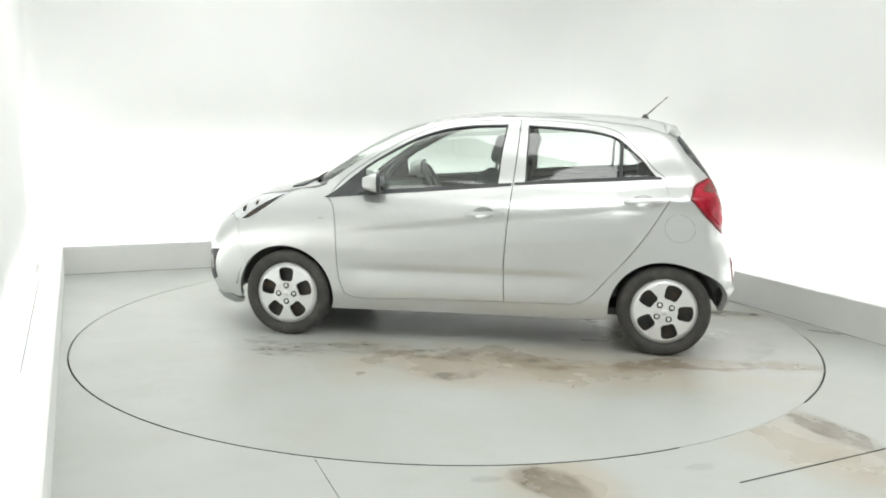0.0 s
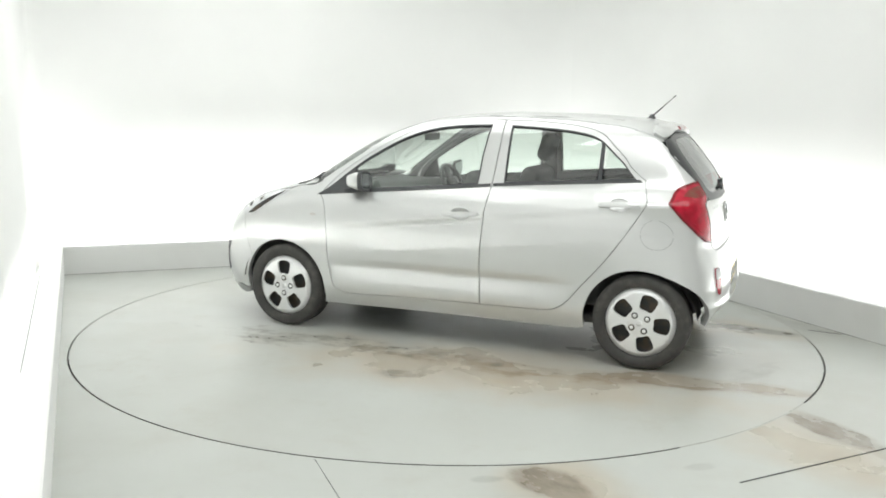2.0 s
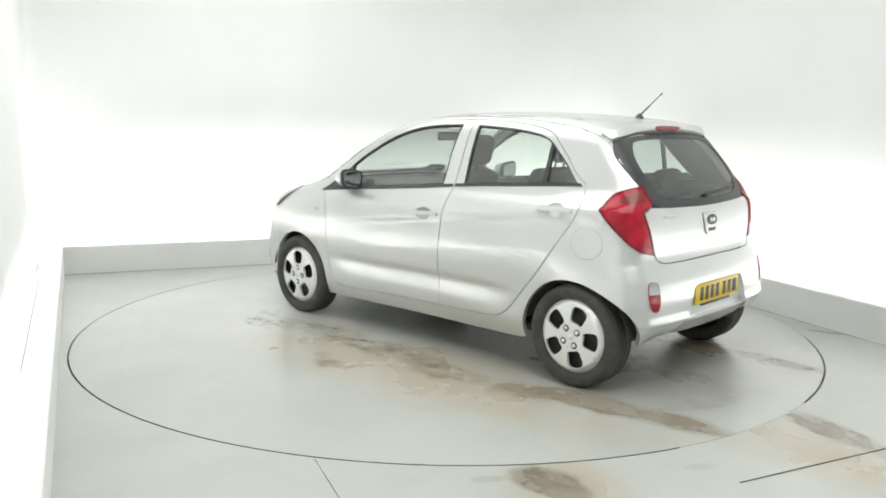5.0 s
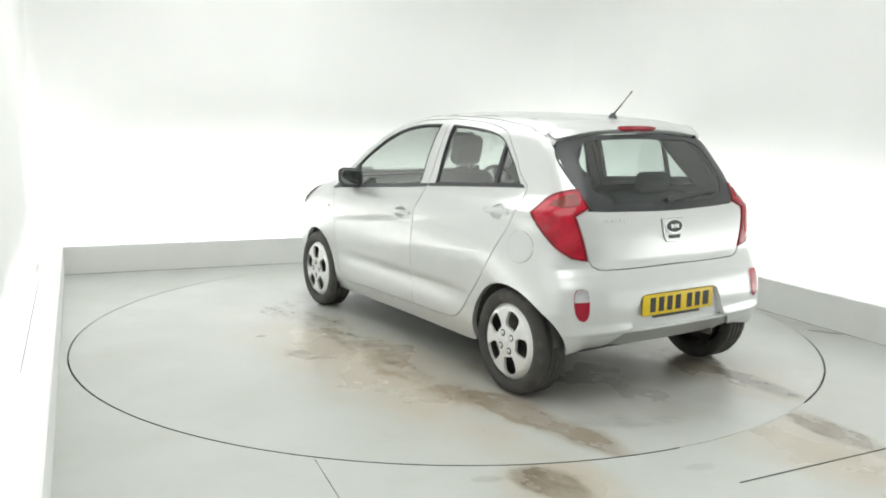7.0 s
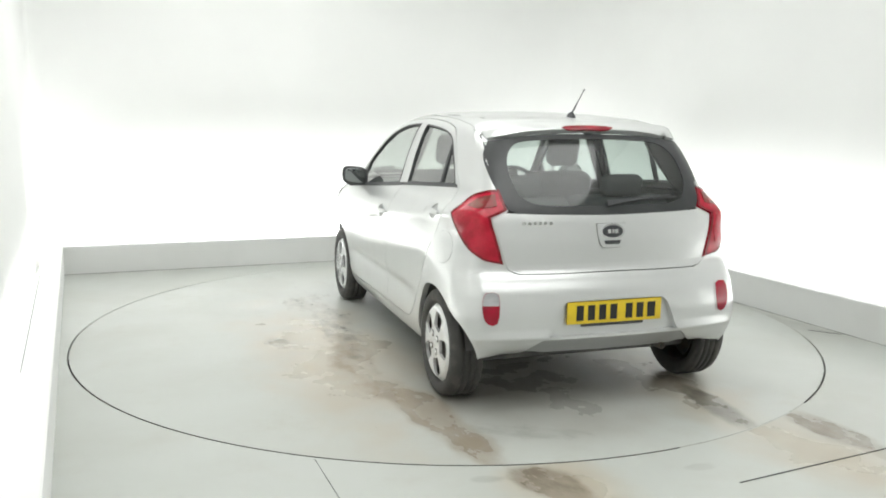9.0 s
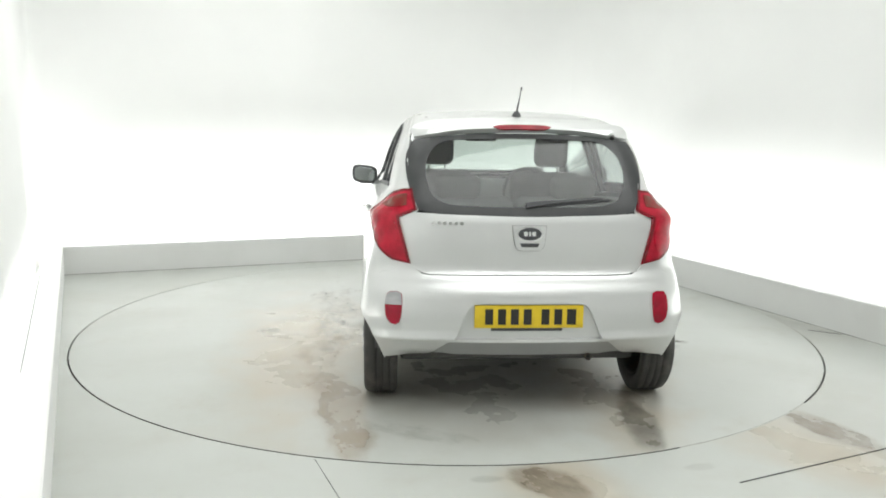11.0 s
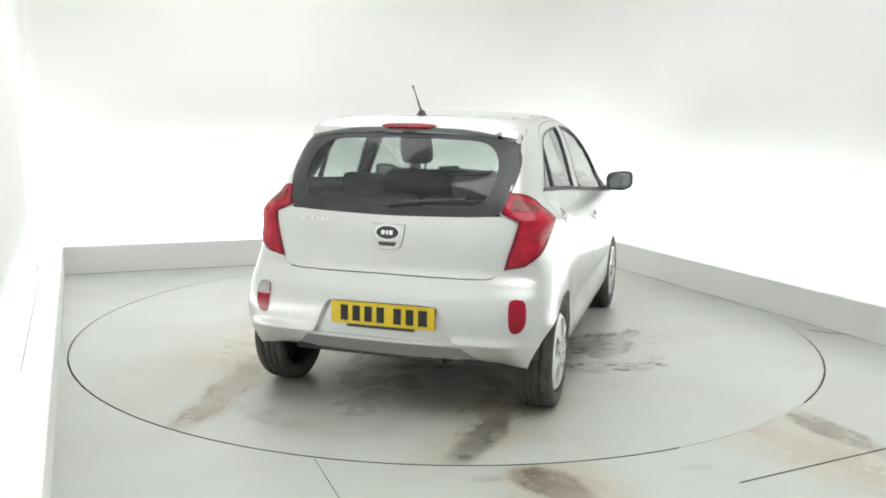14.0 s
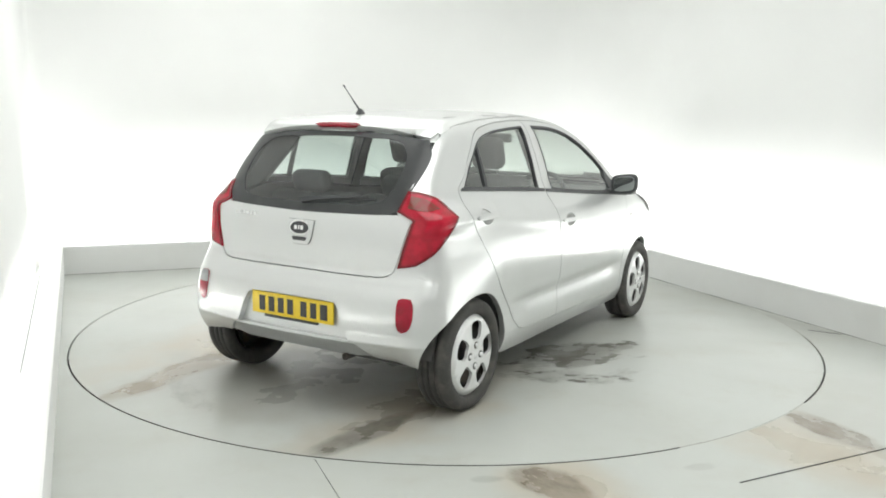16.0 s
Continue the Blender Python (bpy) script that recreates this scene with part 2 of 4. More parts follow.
# ---- the car's shape: x forward from the rear axle, y to its left, z up ----
def spline(table):
    """A smooth curve through (at, value) pairs; straight past the ends."""
    xs = np.array([p[0] for p in table], float)
    ys = np.array([p[1] for p in table], float)
    h = np.diff(xs)
    d = np.diff(ys) / h
    m = np.empty_like(ys)
    m[0], m[-1] = d[0], d[-1]
    m[1:-1] = np.where(d[:-1] * d[1:] > 0, 2 * d[:-1] * d[1:] / (d[:-1] + d[1:] + 1e-12), 0.0)

    def at(x):
        x = np.asarray(x, float)
        i = np.clip(np.searchsorted(xs, x) - 1, 0, len(h) - 1)
        t = np.clip((x - xs[i]) / h[i], 0, 1)
        v = (2 * t**3 - 3 * t**2 + 1) * ys[i] + (t**3 - 2 * t**2 + t) * h[i] * m[i] + (-2 * t**3 + 3 * t**2) * ys[i + 1] + (t**3 - t**2) * h[i] * m[i + 1]
        return v + np.where(x < xs[0], (x - xs[0]) * m[0], 0) + np.where(x > xs[-1], (x - xs[-1]) * m[-1], 0)

    return at


HALF_WIDTH = spline([(0.15, 0.700), (0.20, 0.735), (0.26, 0.764), (0.32, 0.776), (0.40, 0.780), (0.50, 0.786), (0.60, 0.795), (0.70, 0.799), (0.80, 0.795), (0.85, 0.786), (0.90, 0.766), (0.95, 0.735), (1.01, 0.694), (1.20, 0.636), (1.38, 0.570), (1.50, 0.515)])
TAPER = spline([(-0.45, 0.87), (-0.30, 0.912), (-0.10, 0.952), (0.10, 0.982), (0.40, 0.996), (0.90, 1.0), (1.80, 1.0), (2.20, 0.992), (2.50, 0.965), (2.80, 0.905), (3.05, 0.825)])
ROOF_LINE = spline([(-0.30, 1.350), (-0.10, 1.398), (0.10, 1.424), (0.30, 1.440), (0.60, 1.453), (0.90, 1.456), (1.15, 1.447), (1.40, 1.420), (1.63, 1.366), (1.87, 1.262), (2.12, 1.112), (2.28, 1.008), (2.40, 0.975), (2.60, 0.930), (2.82, 0.850), (2.98, 0.755), (3.10, 0.62)])
TAIL_LINE = spline([(0.15, -0.36), (0.22, -0.405), (0.30, -0.440), (0.38, -0.455), (0.48, -0.455), (0.58, -0.440), (0.66, -0.402), (0.72, -0.374), (0.82, -0.370), (0.90, -0.358), (1.00, -0.322), (1.09, -0.272), (1.20, -0.188), (1.31, -0.100), (1.38, -0.045), (1.46, 0.02)])
NOSE_LINE = spline([(0.15, 2.97), (0.25, 3.06), (0.38, 3.10), (0.55, 3.095), (0.66, 3.05), (0.76, 2.97), (0.86, 2.87), (0.95, 2.75)])


def smax(a, b, k):
    h = np.maximum(k - np.abs(a - b), 0.0) / k
    return np.maximum(a, b) + h * h * k * 0.25


def body(p):
    """Below zero inside the car's skin."""
    x, y, z = p[..., 0], np.abs(p[..., 1]), p[..., 2]
    wide = TAPER(x) + 0.10 * np.clip((0.78 - z) / 0.3, 0, 1) * np.clip((0.25 - x) / 0.5, 0, 1)
    wide = wide + 0.075 * np.exp(-(((z - 0.955) / 0.065) ** 2)) * np.clip((0.30 - x) / 0.38, 0, 1)
    doors = np.clip((x - 0.35) / 0.25, 0, 1) * np.clip((2.05 - x) / 0.25, 0, 1)
    line = 0.945 - 0.115 * np.clip(x - 0.1, -0.3, 1.9)
    below = np.clip((line - z) / 0.20, 0, 1)
    crease = 0.012 * np.sin(np.clip(below * 3.5, 0, 1) * math.pi / 2) ** 2 * (1 - below) * np.clip((2.2 - x) / 0.7, 0, 1)
    scoop = doors * (0.013 * np.exp(-(((z - 0.455) / np.where(z > 0.455, 0.030, 0.060)) ** 2)) - 0.001 * np.exp(-(((z - 0.345) / 0.035) ** 2)))
    side = y - HALF_WIDTH(z) * wide + crease + scoop
    tail = TAIL_LINE(z) + 0.10 * y * y + 0.25 * np.maximum(y - 0.45, 0) ** 2 - x
    nose = x - NOSE_LINE(z) + 0.045 + 0.24 * y * y
    top = (z - ROOF_LINE(x) + (0.085 + 0.05 * np.clip(x - 1.4, 0, 0.6)) * y * y) * 0.9
    return smax(smax(smax(side, tail, 0.115), nose, 0.15), top, 0.11)


def skin(base, way, far=1.6):
    """Where rays from inside leave the body."""
    lo, hi = np.zeros(len(base)), np.full(len(base), far)
    for _ in range(34):
        mid = (lo + hi) / 2
        ins = body(base + mid[:, None] * way) < 0
        lo, hi = np.where(ins, mid, lo), np.where(ins, hi, mid)
    return base + lo[:, None] * way


def skin_normal(p):
    g = np.empty_like(p)
    for i in range(3):
        d = np.zeros(3)
        d[i] = 2e-3
        g[:, i] = body(p + d) - body(p - d)
    return g / np.linalg.norm(g, axis=1)[:, None]


RX, RY, RR, FX, FY, FR = 0.15, 0.35, 0.45, 2.60, 0.30, 0.45
U_TAIL = RX - RR * math.pi / 2 - RY
U_NOSE = FX + FR * math.pi / 2 + FY


def wrap_chart(uv):
    """u runs round the left side from the middle of the tail to the middle of the nose, v is the height."""
    u, z = uv[:, 0].copy(), uv[:, 1]
    sign = np.where(u < U_TAIL, -1.0, 1.0)
    u = np.where(u < U_TAIL, 2 * U_TAIL - u, u)
    a = np.clip((RX - u) / RR, 0, math.pi / 2)
    b = np.clip((u - FX) / FR, 0, math.pi / 2)
    bx = np.clip(u, RX, FX)
    tail, nose = u < RX - RR * math.pi / 2, u > FX + FR * math.pi / 2
    by = np.where(tail, u - U_TAIL, np.where(nose, U_NOSE - u, np.where(u < RX, RY, np.where(u > FX, FY, 0.0))))
    way = np.stack([-np.sin(a) + np.sin(b), np.cos(a) * np.cos(b) * sign, np.zeros_like(u)], -1)
    way /= np.linalg.norm(way, axis=1)[:, None]
    return skin(np.stack([bx, by * sign, z], -1), way)


def wrap_of(p):
    """The u of a point on the left side."""
    x, y = p[0], abs(p[1])
    if RX <= x <= FX:
        return x
    if x < RX:
        return RX - RR * math.atan2(RX - x, y - RY) if y > RY else U_TAIL + y
    return FX + FR * math.atan2(x - FX, y - FY) if y > FY else U_NOSE - y


def tail_chart(yz):
    return skin(np.stack([np.full(len(yz), 0.35), yz[:, 0], yz[:, 1]], -1), np.tile((-1.0, 0.0, 0.0), (len(yz), 1)))


def top_chart(xy):
    return skin(np.stack([xy[:, 0], xy[:, 1], np.full(len(xy), 0.55)], -1), np.tile((0.0, 0.0, 1.0), (len(xy), 1)))


# ---- car materials ----
def silver_paint(name, base, rough):
    m = material(name, base, rough, 0.55)
    b = m.node_tree.nodes["Principled BSDF"]
    b.inputs["Coat Weight"].default_value = 0.5
    b.inputs["Coat Roughness"].default_value = 0.04
    vec = coords(m)
    flake = noise_tex(m, vec, 900, 2)
    dust = ramp(m, noise_tex(m, vec, 5.0, 6), 0.45, 0.8)
    col = mix_color(m, math_node(m, "MULTIPLY", flake, 0.12), base, tuple(c * 0.8 for c in base))
    col = mix_color(m, math_node(m, "MULTIPLY", dust, 0.10), col, (0.55, 0.54, 0.50))
    link(m, col, b.inputs["Base Color"])
    r = math_node(m, "ADD", math_node(m, "MULTIPLY", dust, 0.08), rough)
    link(m, r, b.inputs["Roughness"])
    return m


def clear_glass(name, tint, gloss=0.10):
    """A thin tinted pane: it lets light through and mirrors at a slant."""
    m = bpy.data.materials.new(name)
    m.use_nodes = True
    t = m.node_tree
    t.nodes.remove(t.nodes["Principled BSDF"])
    out = t.nodes["Material Output"]
    clear = node(m, "ShaderNodeBsdfTransparent", Color=(*tint, 1))
    shine = node(m, "ShaderNodeBsdfGlossy", Roughness=0.02)
    fr = node(m, "ShaderNodeLayerWeight", Blend=0.5)
    mx = m.node_tree.nodes.new("ShaderNodeMixShader")
    link(m, math_node(m, "ADD", math_node(m, "MULTIPLY", math_node(m, "POWER", fr.outputs["Facing"], 3.0), 0.9), gloss, True), mx.inputs[0])
    link(m, clear.outputs[0], mx.inputs[1])
    link(m, shine.outputs[0], mx.inputs[2])
    link(m, mx.outputs[0], out.inputs["Surface"])
    return m


M_PAINT = silver_paint("silver_paint", (0.705, 0.715, 0.71), 0.28)
M_VALANCE = silver_paint("grey_valance", (0.38, 0.385, 0.385), 0.45)
M_BLACK = worn(material("black_plastic", rough=0.45), (0.050, 0.053, 0.056), (0.066, 0.068, 0.070), 9, 0.4, 0.7, bump_at=300)
M_FRIT = worn(material("black_glass_print", rough=0.3), (0.035, 0.037, 0.039), (0.045, 0.047, 0.048), 9, 0.4, 0.7)
M_TRIM = worn(material("interior_trim", rough=0.7), (0.10, 0.103, 0.105), (0.13, 0.132, 0.132), 7, 0.4, 0.7, bump_at=200)
M_FABRIC = worn(material("seat_fabric", rough=0.9), (0.085, 0.088, 0.092), (0.13, 0.131, 0.135), 14, 0.4, 0.65, fine=0.3, bump_at=400)
M_HEADLINER = worn(material("headliner", rough=0.9), (0.55, 0.55, 0.53), (0.50, 0.50, 0.48), 6, 0.4, 0.7, bump_at=300)
M_UNDER = worn(material("underbody", rough=0.8), (0.10, 0.10, 0.10), (0.14, 0.134, 0.122), 6, 0.4, 0.7, bump_at=80)
M_TYRE = worn(material("tyre_rubber", rough=0.75), (0.050, 0.049, 0.047), (0.095, 0.089, 0.080), 12, 0.45, 0.75, fine=0.2, bump_at=150)
M_WHEEL = worn(material("wheel_silver", rough=0.25, metal=0.3), (0.86, 0.87, 0.87), (0.78, 0.78, 0.77), 10, 0.45, 0.75, fine=0.1)
M_STEEL = worn(material("dark_steel", rough=0.5, metal=0.5), (0.06, 0.06, 0.06), (0.10, 0.08, 0.06), 16, 0.4, 0.7, bump_at=120)
M_CHROME = material("chrome", (0.85, 0.86, 0.86), 0.12, 1.0)
M_GLASS = clear_glass("window_glass", (0.82, 0.88, 0.84), 0.16)
M_REARGLASS = clear_glass("rear_window_glass", (0.62, 0.68, 0.66), 0.07)
M_MIRROR = material("mirror", (0.30, 0.32, 0.32), 0.03, 1.0)
M_PLATE = worn(material("plate_yellow", rough=0.35), (0.83, 0.60, 0.03), (0.76, 0.54, 0.03), 20, 0.4, 0.7)
M_INK = material("plate_ink", (0.02, 0.02, 0.02), 0.4)


def lamp_lens(name, base, deep, rough=0.12):
    m = worn(material(name, rough=rough), base, deep, 16, 0.35, 0.65)
    b = m.node_tree.nodes["Principled BSDF"]
    b.inputs["Coat Weight"].default_value = 0.45
    b.inputs["Coat Roughness"].default_value = 0.04
    b.inputs["Specular IOR Level"].default_value = 0.25
    bump(m, noise_tex(m, coords(m), 120, 2), 0.1, 0.001)
    return m


M_RED = lamp_lens("red_lens", (0.52, 0.010, 0.034), (0.36, 0.005, 0.022))
M_REFLECT = lamp_lens("reflector_lens", (0.38, 0.006, 0.028), (0.28, 0.004, 0.02))
M_MAROON = lamp_lens("maroon_lens", (0.22, 0.006, 0.014), (0.15, 0.004, 0.01))
M_BRAKE = lamp_lens("brake_lens", (0.30, 0.012, 0.025), (0.22, 0.008, 0.018))
M_PALERED = lamp_lens("amber_red_lens", (0.17, 0.050, 0.034), (0.24, 0.018, 0.022))
M_WHITELENS = lamp_lens("clear_lens", (0.72, 0.70, 0.68), (0.6, 0.58, 0.56))
M_REVERSE = lamp_lens("reversing_lens", (0.50, 0.50, 0.51), (0.36, 0.36, 0.37))
M_HEADLAMP = lamp_lens("headlamp_lens", (0.82, 0.83, 0.84), (0.70, 0.71, 0.72))


# ---- panels on the car's skin ----
def smooth_loop(pts, step=0.022, sharp=42):
    """A closed outline through the points, rounded but for its sharp corners, in even steps."""
    p = [Vector(a) for a in pts]
    n = len(p)
    corner = []
    for i in range(n):
        a, b = p[i] - p[i - 1], p[(i + 1) % n] - p[i]
        corner.append(a.angle(b, 0.0) > radians(sharp))
    out = []
    for i in range(n):
        a, b = p[i], p[(i + 1) % n]
        ln = (b - a).length
        ta = (b - a) if corner[i] else (b - p[i - 1]).normalized() * ln
        tb = (b - a) if corner[(i + 1) % n] else (p[(i + 2) % n] - a).normalized() * ln
        k = max(1, round(ln / step))
        for j in range(k):
            t = j / k
            out.append(a * (2 * t**3 - 3 * t**2 + 1) + ta * (t**3 - 2 * t**2 + t) + b * (3 * t**2 - 2 * t**3) + tb * (t**3 - t**2))
    return [(v.x, v.y) for v in out]


def inside(px, py, loop):
    hit = np.zeros(len(px), bool)
    n = len(loop)
    for i in range(n):
        (x0, y0), (x1, y1) = loop[i], loop[(i + 1) % n]
        if y0 == y1:
            continue
        c = ((y0 > py) != (y1 > py)) & (px < (x1 - x0) * (py - y0) / (y1 - y0) + x0)
        hit ^= c
    return hit


def cut_sheet(loops, grid):
    """Triangles of a flat sheet with an outline and holes."""
    from mathutils.geometry import delaunay_2d_cdt
    pts, edges = [], []
    for lp in loops:
        s = len(pts)
        pts += lp
        edges += [(s + i, s + (i + 1) % len(lp)) for i in range(len(lp))]
    a = np.array(pts)
    lo, hi = a.min(0), a.max(0)
    gx, gy = np.meshgrid(np.arange(lo[0] + grid / 2, hi[0], grid), np.arange(lo[1] + grid / 2, hi[1], grid))
    gx, gy = gx.ravel(), gy.ravel()
    keep = np.zeros(len(gx), bool)
    for lp in loops:
        keep ^= inside(gx, gy, lp)
    g = np.stack([gx[keep], gy[keep]], -1)
    if len(g):
        d = np.sqrt(((g[:, None, :] - a[None]) ** 2).sum(-1)).min(1)
        g = g[d > grid * 0.38]
    vs = [Vector(p) for p in pts] + [Vector(p) for p in g.tolist()]
    co, _, tris, *_ = delaunay_2d_cdt(vs, edges, [], 0, 1e-5)
    co = np.array([tuple(c) for c in co])
    tris = np.array([t for t in tris if len(t) == 3])
    c = co[tris].mean(1)
    keep = np.zeros(len(c), bool)
    for lp in loops:
        keep ^= inside(c[:, 0], c[:, 1], lp)
    return co, tris[keep]


def panel(name, chart, loops, mat, parent, lift=0.0, depth=0.012, grid=0.04, mirror=False, label="", rounded=True, step=0.022, inward=None, sharp=42):
    """A piece of the car's skin, cut to outlines and folded in at its edges."""
    loops = [smooth_loop(lp, step, sharp) if rounded else lp for lp in loops]
    uv, tris = cut_sheet(loops, grid)
    p = chart(uv)
    nrm = skin_normal(p) if inward is None else np.tile(np.array(inward, float), (len(p), 1))
    off = lift(uv) if callable(lift) else np.full(len(p), lift)
    p = p + nrm * off[:, None]
    if callable(lift):
        e = 1e-3
        pu, pv = chart(uv + [e, 0]), chart(uv + [0, e])
        pu = pu + (skin_normal(pu) if inward is None else nrm) * lift(uv + [e, 0])[:, None]
        pv = pv + (skin_normal(pv) if inward is None else nrm) * lift(uv + [0, e])[:, None]
        nn = np.cross(pu - p, pv - p)
        nn /= np.linalg.norm(nn, axis=1)[:, None] + 1e-12
        nn *= np.sign((nn * nrm).sum(1))[:, None]
        soft = nn
    else:
        soft = nrm
    a, b, c = p[tris[:, 0]], p[tris[:, 1]], p[tris[:, 2]]
    flip = (np.cross(b - a, c - a) * nrm[tris[:, 0]]).sum(1) < 0
    tris[flip] = tris[flip][:, ::-1]
    count = {}
    for t in tris.tolist():
        for i in range(3):
            e = (t[i], t[(i + 1) % 3])
            if (e[1], e[0]) in count:
                del count[(e[1], e[0])]
            else:
                count[e] = 1
    rim = sorted({v for e in count for v in e})
    low = {v: len(p) + i for i, v in enumerate(rim)}
    allp = np.concatenate([p, p[rim] - nrm[rim] * depth]) if rim else p
    faces = [tuple(t) for t in tris.tolist()]
    loopn = [tuple(soft[v]) for t in faces for v in t]
    for x, y in count:
        f = (y, x, low[x], low[y])
        fn = np.cross(allp[f[1]] - allp[f[0]], allp[f[2]] - allp[f[0]])
        fn = tuple(fn / (np.linalg.norm(fn) + 1e-12))
        faces.append(f)
        loopn += [fn] * 4
    if mirror:
        allp = allp * (1, -1, 1)
        done, at = [], 0
        for i, f in enumerate(faces):
            k = len(f)
            done += [(n[0], -n[1], n[2]) for n in loopn[at:at + k]][::-1]
            faces[i] = f[::-1]
            at += k
        loopn = done
    me = bpy.data.meshes.new(name)
    me.from_pydata(allp.tolist(), [], faces)
    me.shade_smooth()
    me.normals_split_custom_set(loopn)
    me.materials.append(mat)
    ob = new(name, me)
    ob.parent = parent
    return tagged(ob, label)


def arc_pts(cx, cz, r, a0, a1, n):
    return [(cx + r * math.cos(radians(a0 + (a1 - a0) * i / (n - 1))), cz + r * math.sin(radians(a0 + (a1 - a0) * i / (n - 1)))) for i in range(n)]


def both(half):
    """A closed outline about y = 0 from its left half."""
    return half + [(-y, z) for y, z in half[::-1] if abs(y) > 1e-6]


ARCH_R, ARCH_F = (0.020, 0.265, 0.314), (2.39, 0.262, 0.325)
ROOF_EDGE = [(1.792, 1.208), (1.654, 1.296), (1.448, 1.382), (1.197, 1.412), (0.904, 1.420), (0.662, 1.413), (0.457, 1.401), (0.24, 1.378), (0.06, 1.352), (-0.10, 1.325)]
TAIL_OUT = [(-0.345, 1.076), (-0.29, 1.070), (-0.20, 1.036), (-0.116, 0.958), (-0.182, 0.868), (-0.240, 0.797), (-0.302, 0.747), (-0.376, 0.729)]
TAIL_IN = [(-0.352, 0.830), (-0.318, 0.947), (-0.386, 0.984)]
HEAD_OUT = [(2.700, 0.738), (2.620, 0.748), (2.475, 0.838), (2.375, 0.916)]
GLASS_EDGE = [(-0.17, 1.300), (-0.285, 1.165)]

FRONT_DOOR = [(0.970, 0.290), (1.5, 0.282), (1.91, 0.270), (1.985, 0.298), (2.012, 0.37), (2.032, 0.50), (2.037, 0.72), (2.058, 0.86), (2.095, 0.908), (2.0, 1.024), (1.861, 1.128), (1.72, 1.216), (1.546, 1.308), (1.369, 1.368), (1.191, 1.392), (0.908, 1.402), (0.918, 1.24), (0.940, 1.007), (0.953, 0.869), (0.967, 0.698), (0.977, 0.483)]
FRONT_OPEN = [(2.045, 0.925), (1.837, 0.945), (1.514, 0.970), (1.232, 0.994), (1.028, 1.016), (1.012, 1.20), (0.985, 1.372), (1.191, 1.364), (1.369, 1.340), (1.546, 1.284), (1.72, 1.192), (1.861, 1.102), (1.965, 1.015)]
REAR_DOOR = [(0.965, 0.290), (0.614, 0.295), (0.52, 0.304), (0.440, 0.352), (0.349, 0.460), (0.224, 0.607), (0.099, 0.782), (0.020, 0.900), (-0.012, 0.965), (-0.020, 1.075), (0.100, 1.150), (0.200, 1.242), (0.308, 1.336), (0.455, 1.374), (0.662, 1.394), (0.902, 1.402), (0.912, 1.24), (0.935, 1.007), (0.948, 0.869), (0.962, 0.698), (0.972, 0.483)]
REAR_OPEN = [(0.862, 1.027), (0.645, 1.042), (0.308, 1.064), (0.050, 1.080), (0.125, 1.140), (0.215, 1.222), (0.318, 1.304), (0.455, 1.340), (0.662, 1.360), (0.856, 1.370)]
SIDE = ([(0.37, 0.196), (1.0, 0.196), (1.6, 0.190), (2.085, 0.182)] + arc_pts(*ARCH_F, 184, 35, 15)
        + [(2.700, 0.60)] + HEAD_OUT + [(2.30, 0.944), (2.15, 0.968), (2.0, 1.066)] + ROOF_EDGE + GLASS_EDGE + TAIL_OUT
        + [(-0.300, 0.699), (-0.235, 0.668), (-0.212, 0.615), (-0.195, 0.57)] + arc_pts(*ARCH_R, 132, -10, 15))


def grown(loop, by):
    """An outline moved out (or in, below zero) by some metres."""
    n = len(loop)
    area = sum(loop[i][0] * loop[(i + 1) % n][1] - loop[(i + 1) % n][0] * loop[i][1] for i in range(n))
    s = 1 if area > 0 else -1
    out = []
    for i in range(n):
        a, b, c = Vector(loop[i - 1]), Vector(loop[i]), Vector(loop[(i + 1) % n])
        d0, d1 = (b - a).normalized(), (c - b).normalized()
        n0, n1 = Vector((d0.y, -d0.x)) * s, Vector((d1.y, -d1.x)) * s
        m = (n0 + n1).normalized()
        out.append(tuple(b + m * by / max(0.5, m.dot(n0))))
    return out


def split_side(x):
    """The parts of the rear window opening ahead of and behind the divider."""
    lp = smooth_loop(REAR_OPEN)
    return [p for p in lp if p[0] > x + 0.011] , [p for p in lp if p[0] < x - 0.011]


HANDLES = {"front_door": (1.105, 0.838), "rear_door": (0.150, 0.936)}

car = new("car")
tagged(car, "silver five-door hatchback car parked on the turntable", "car")


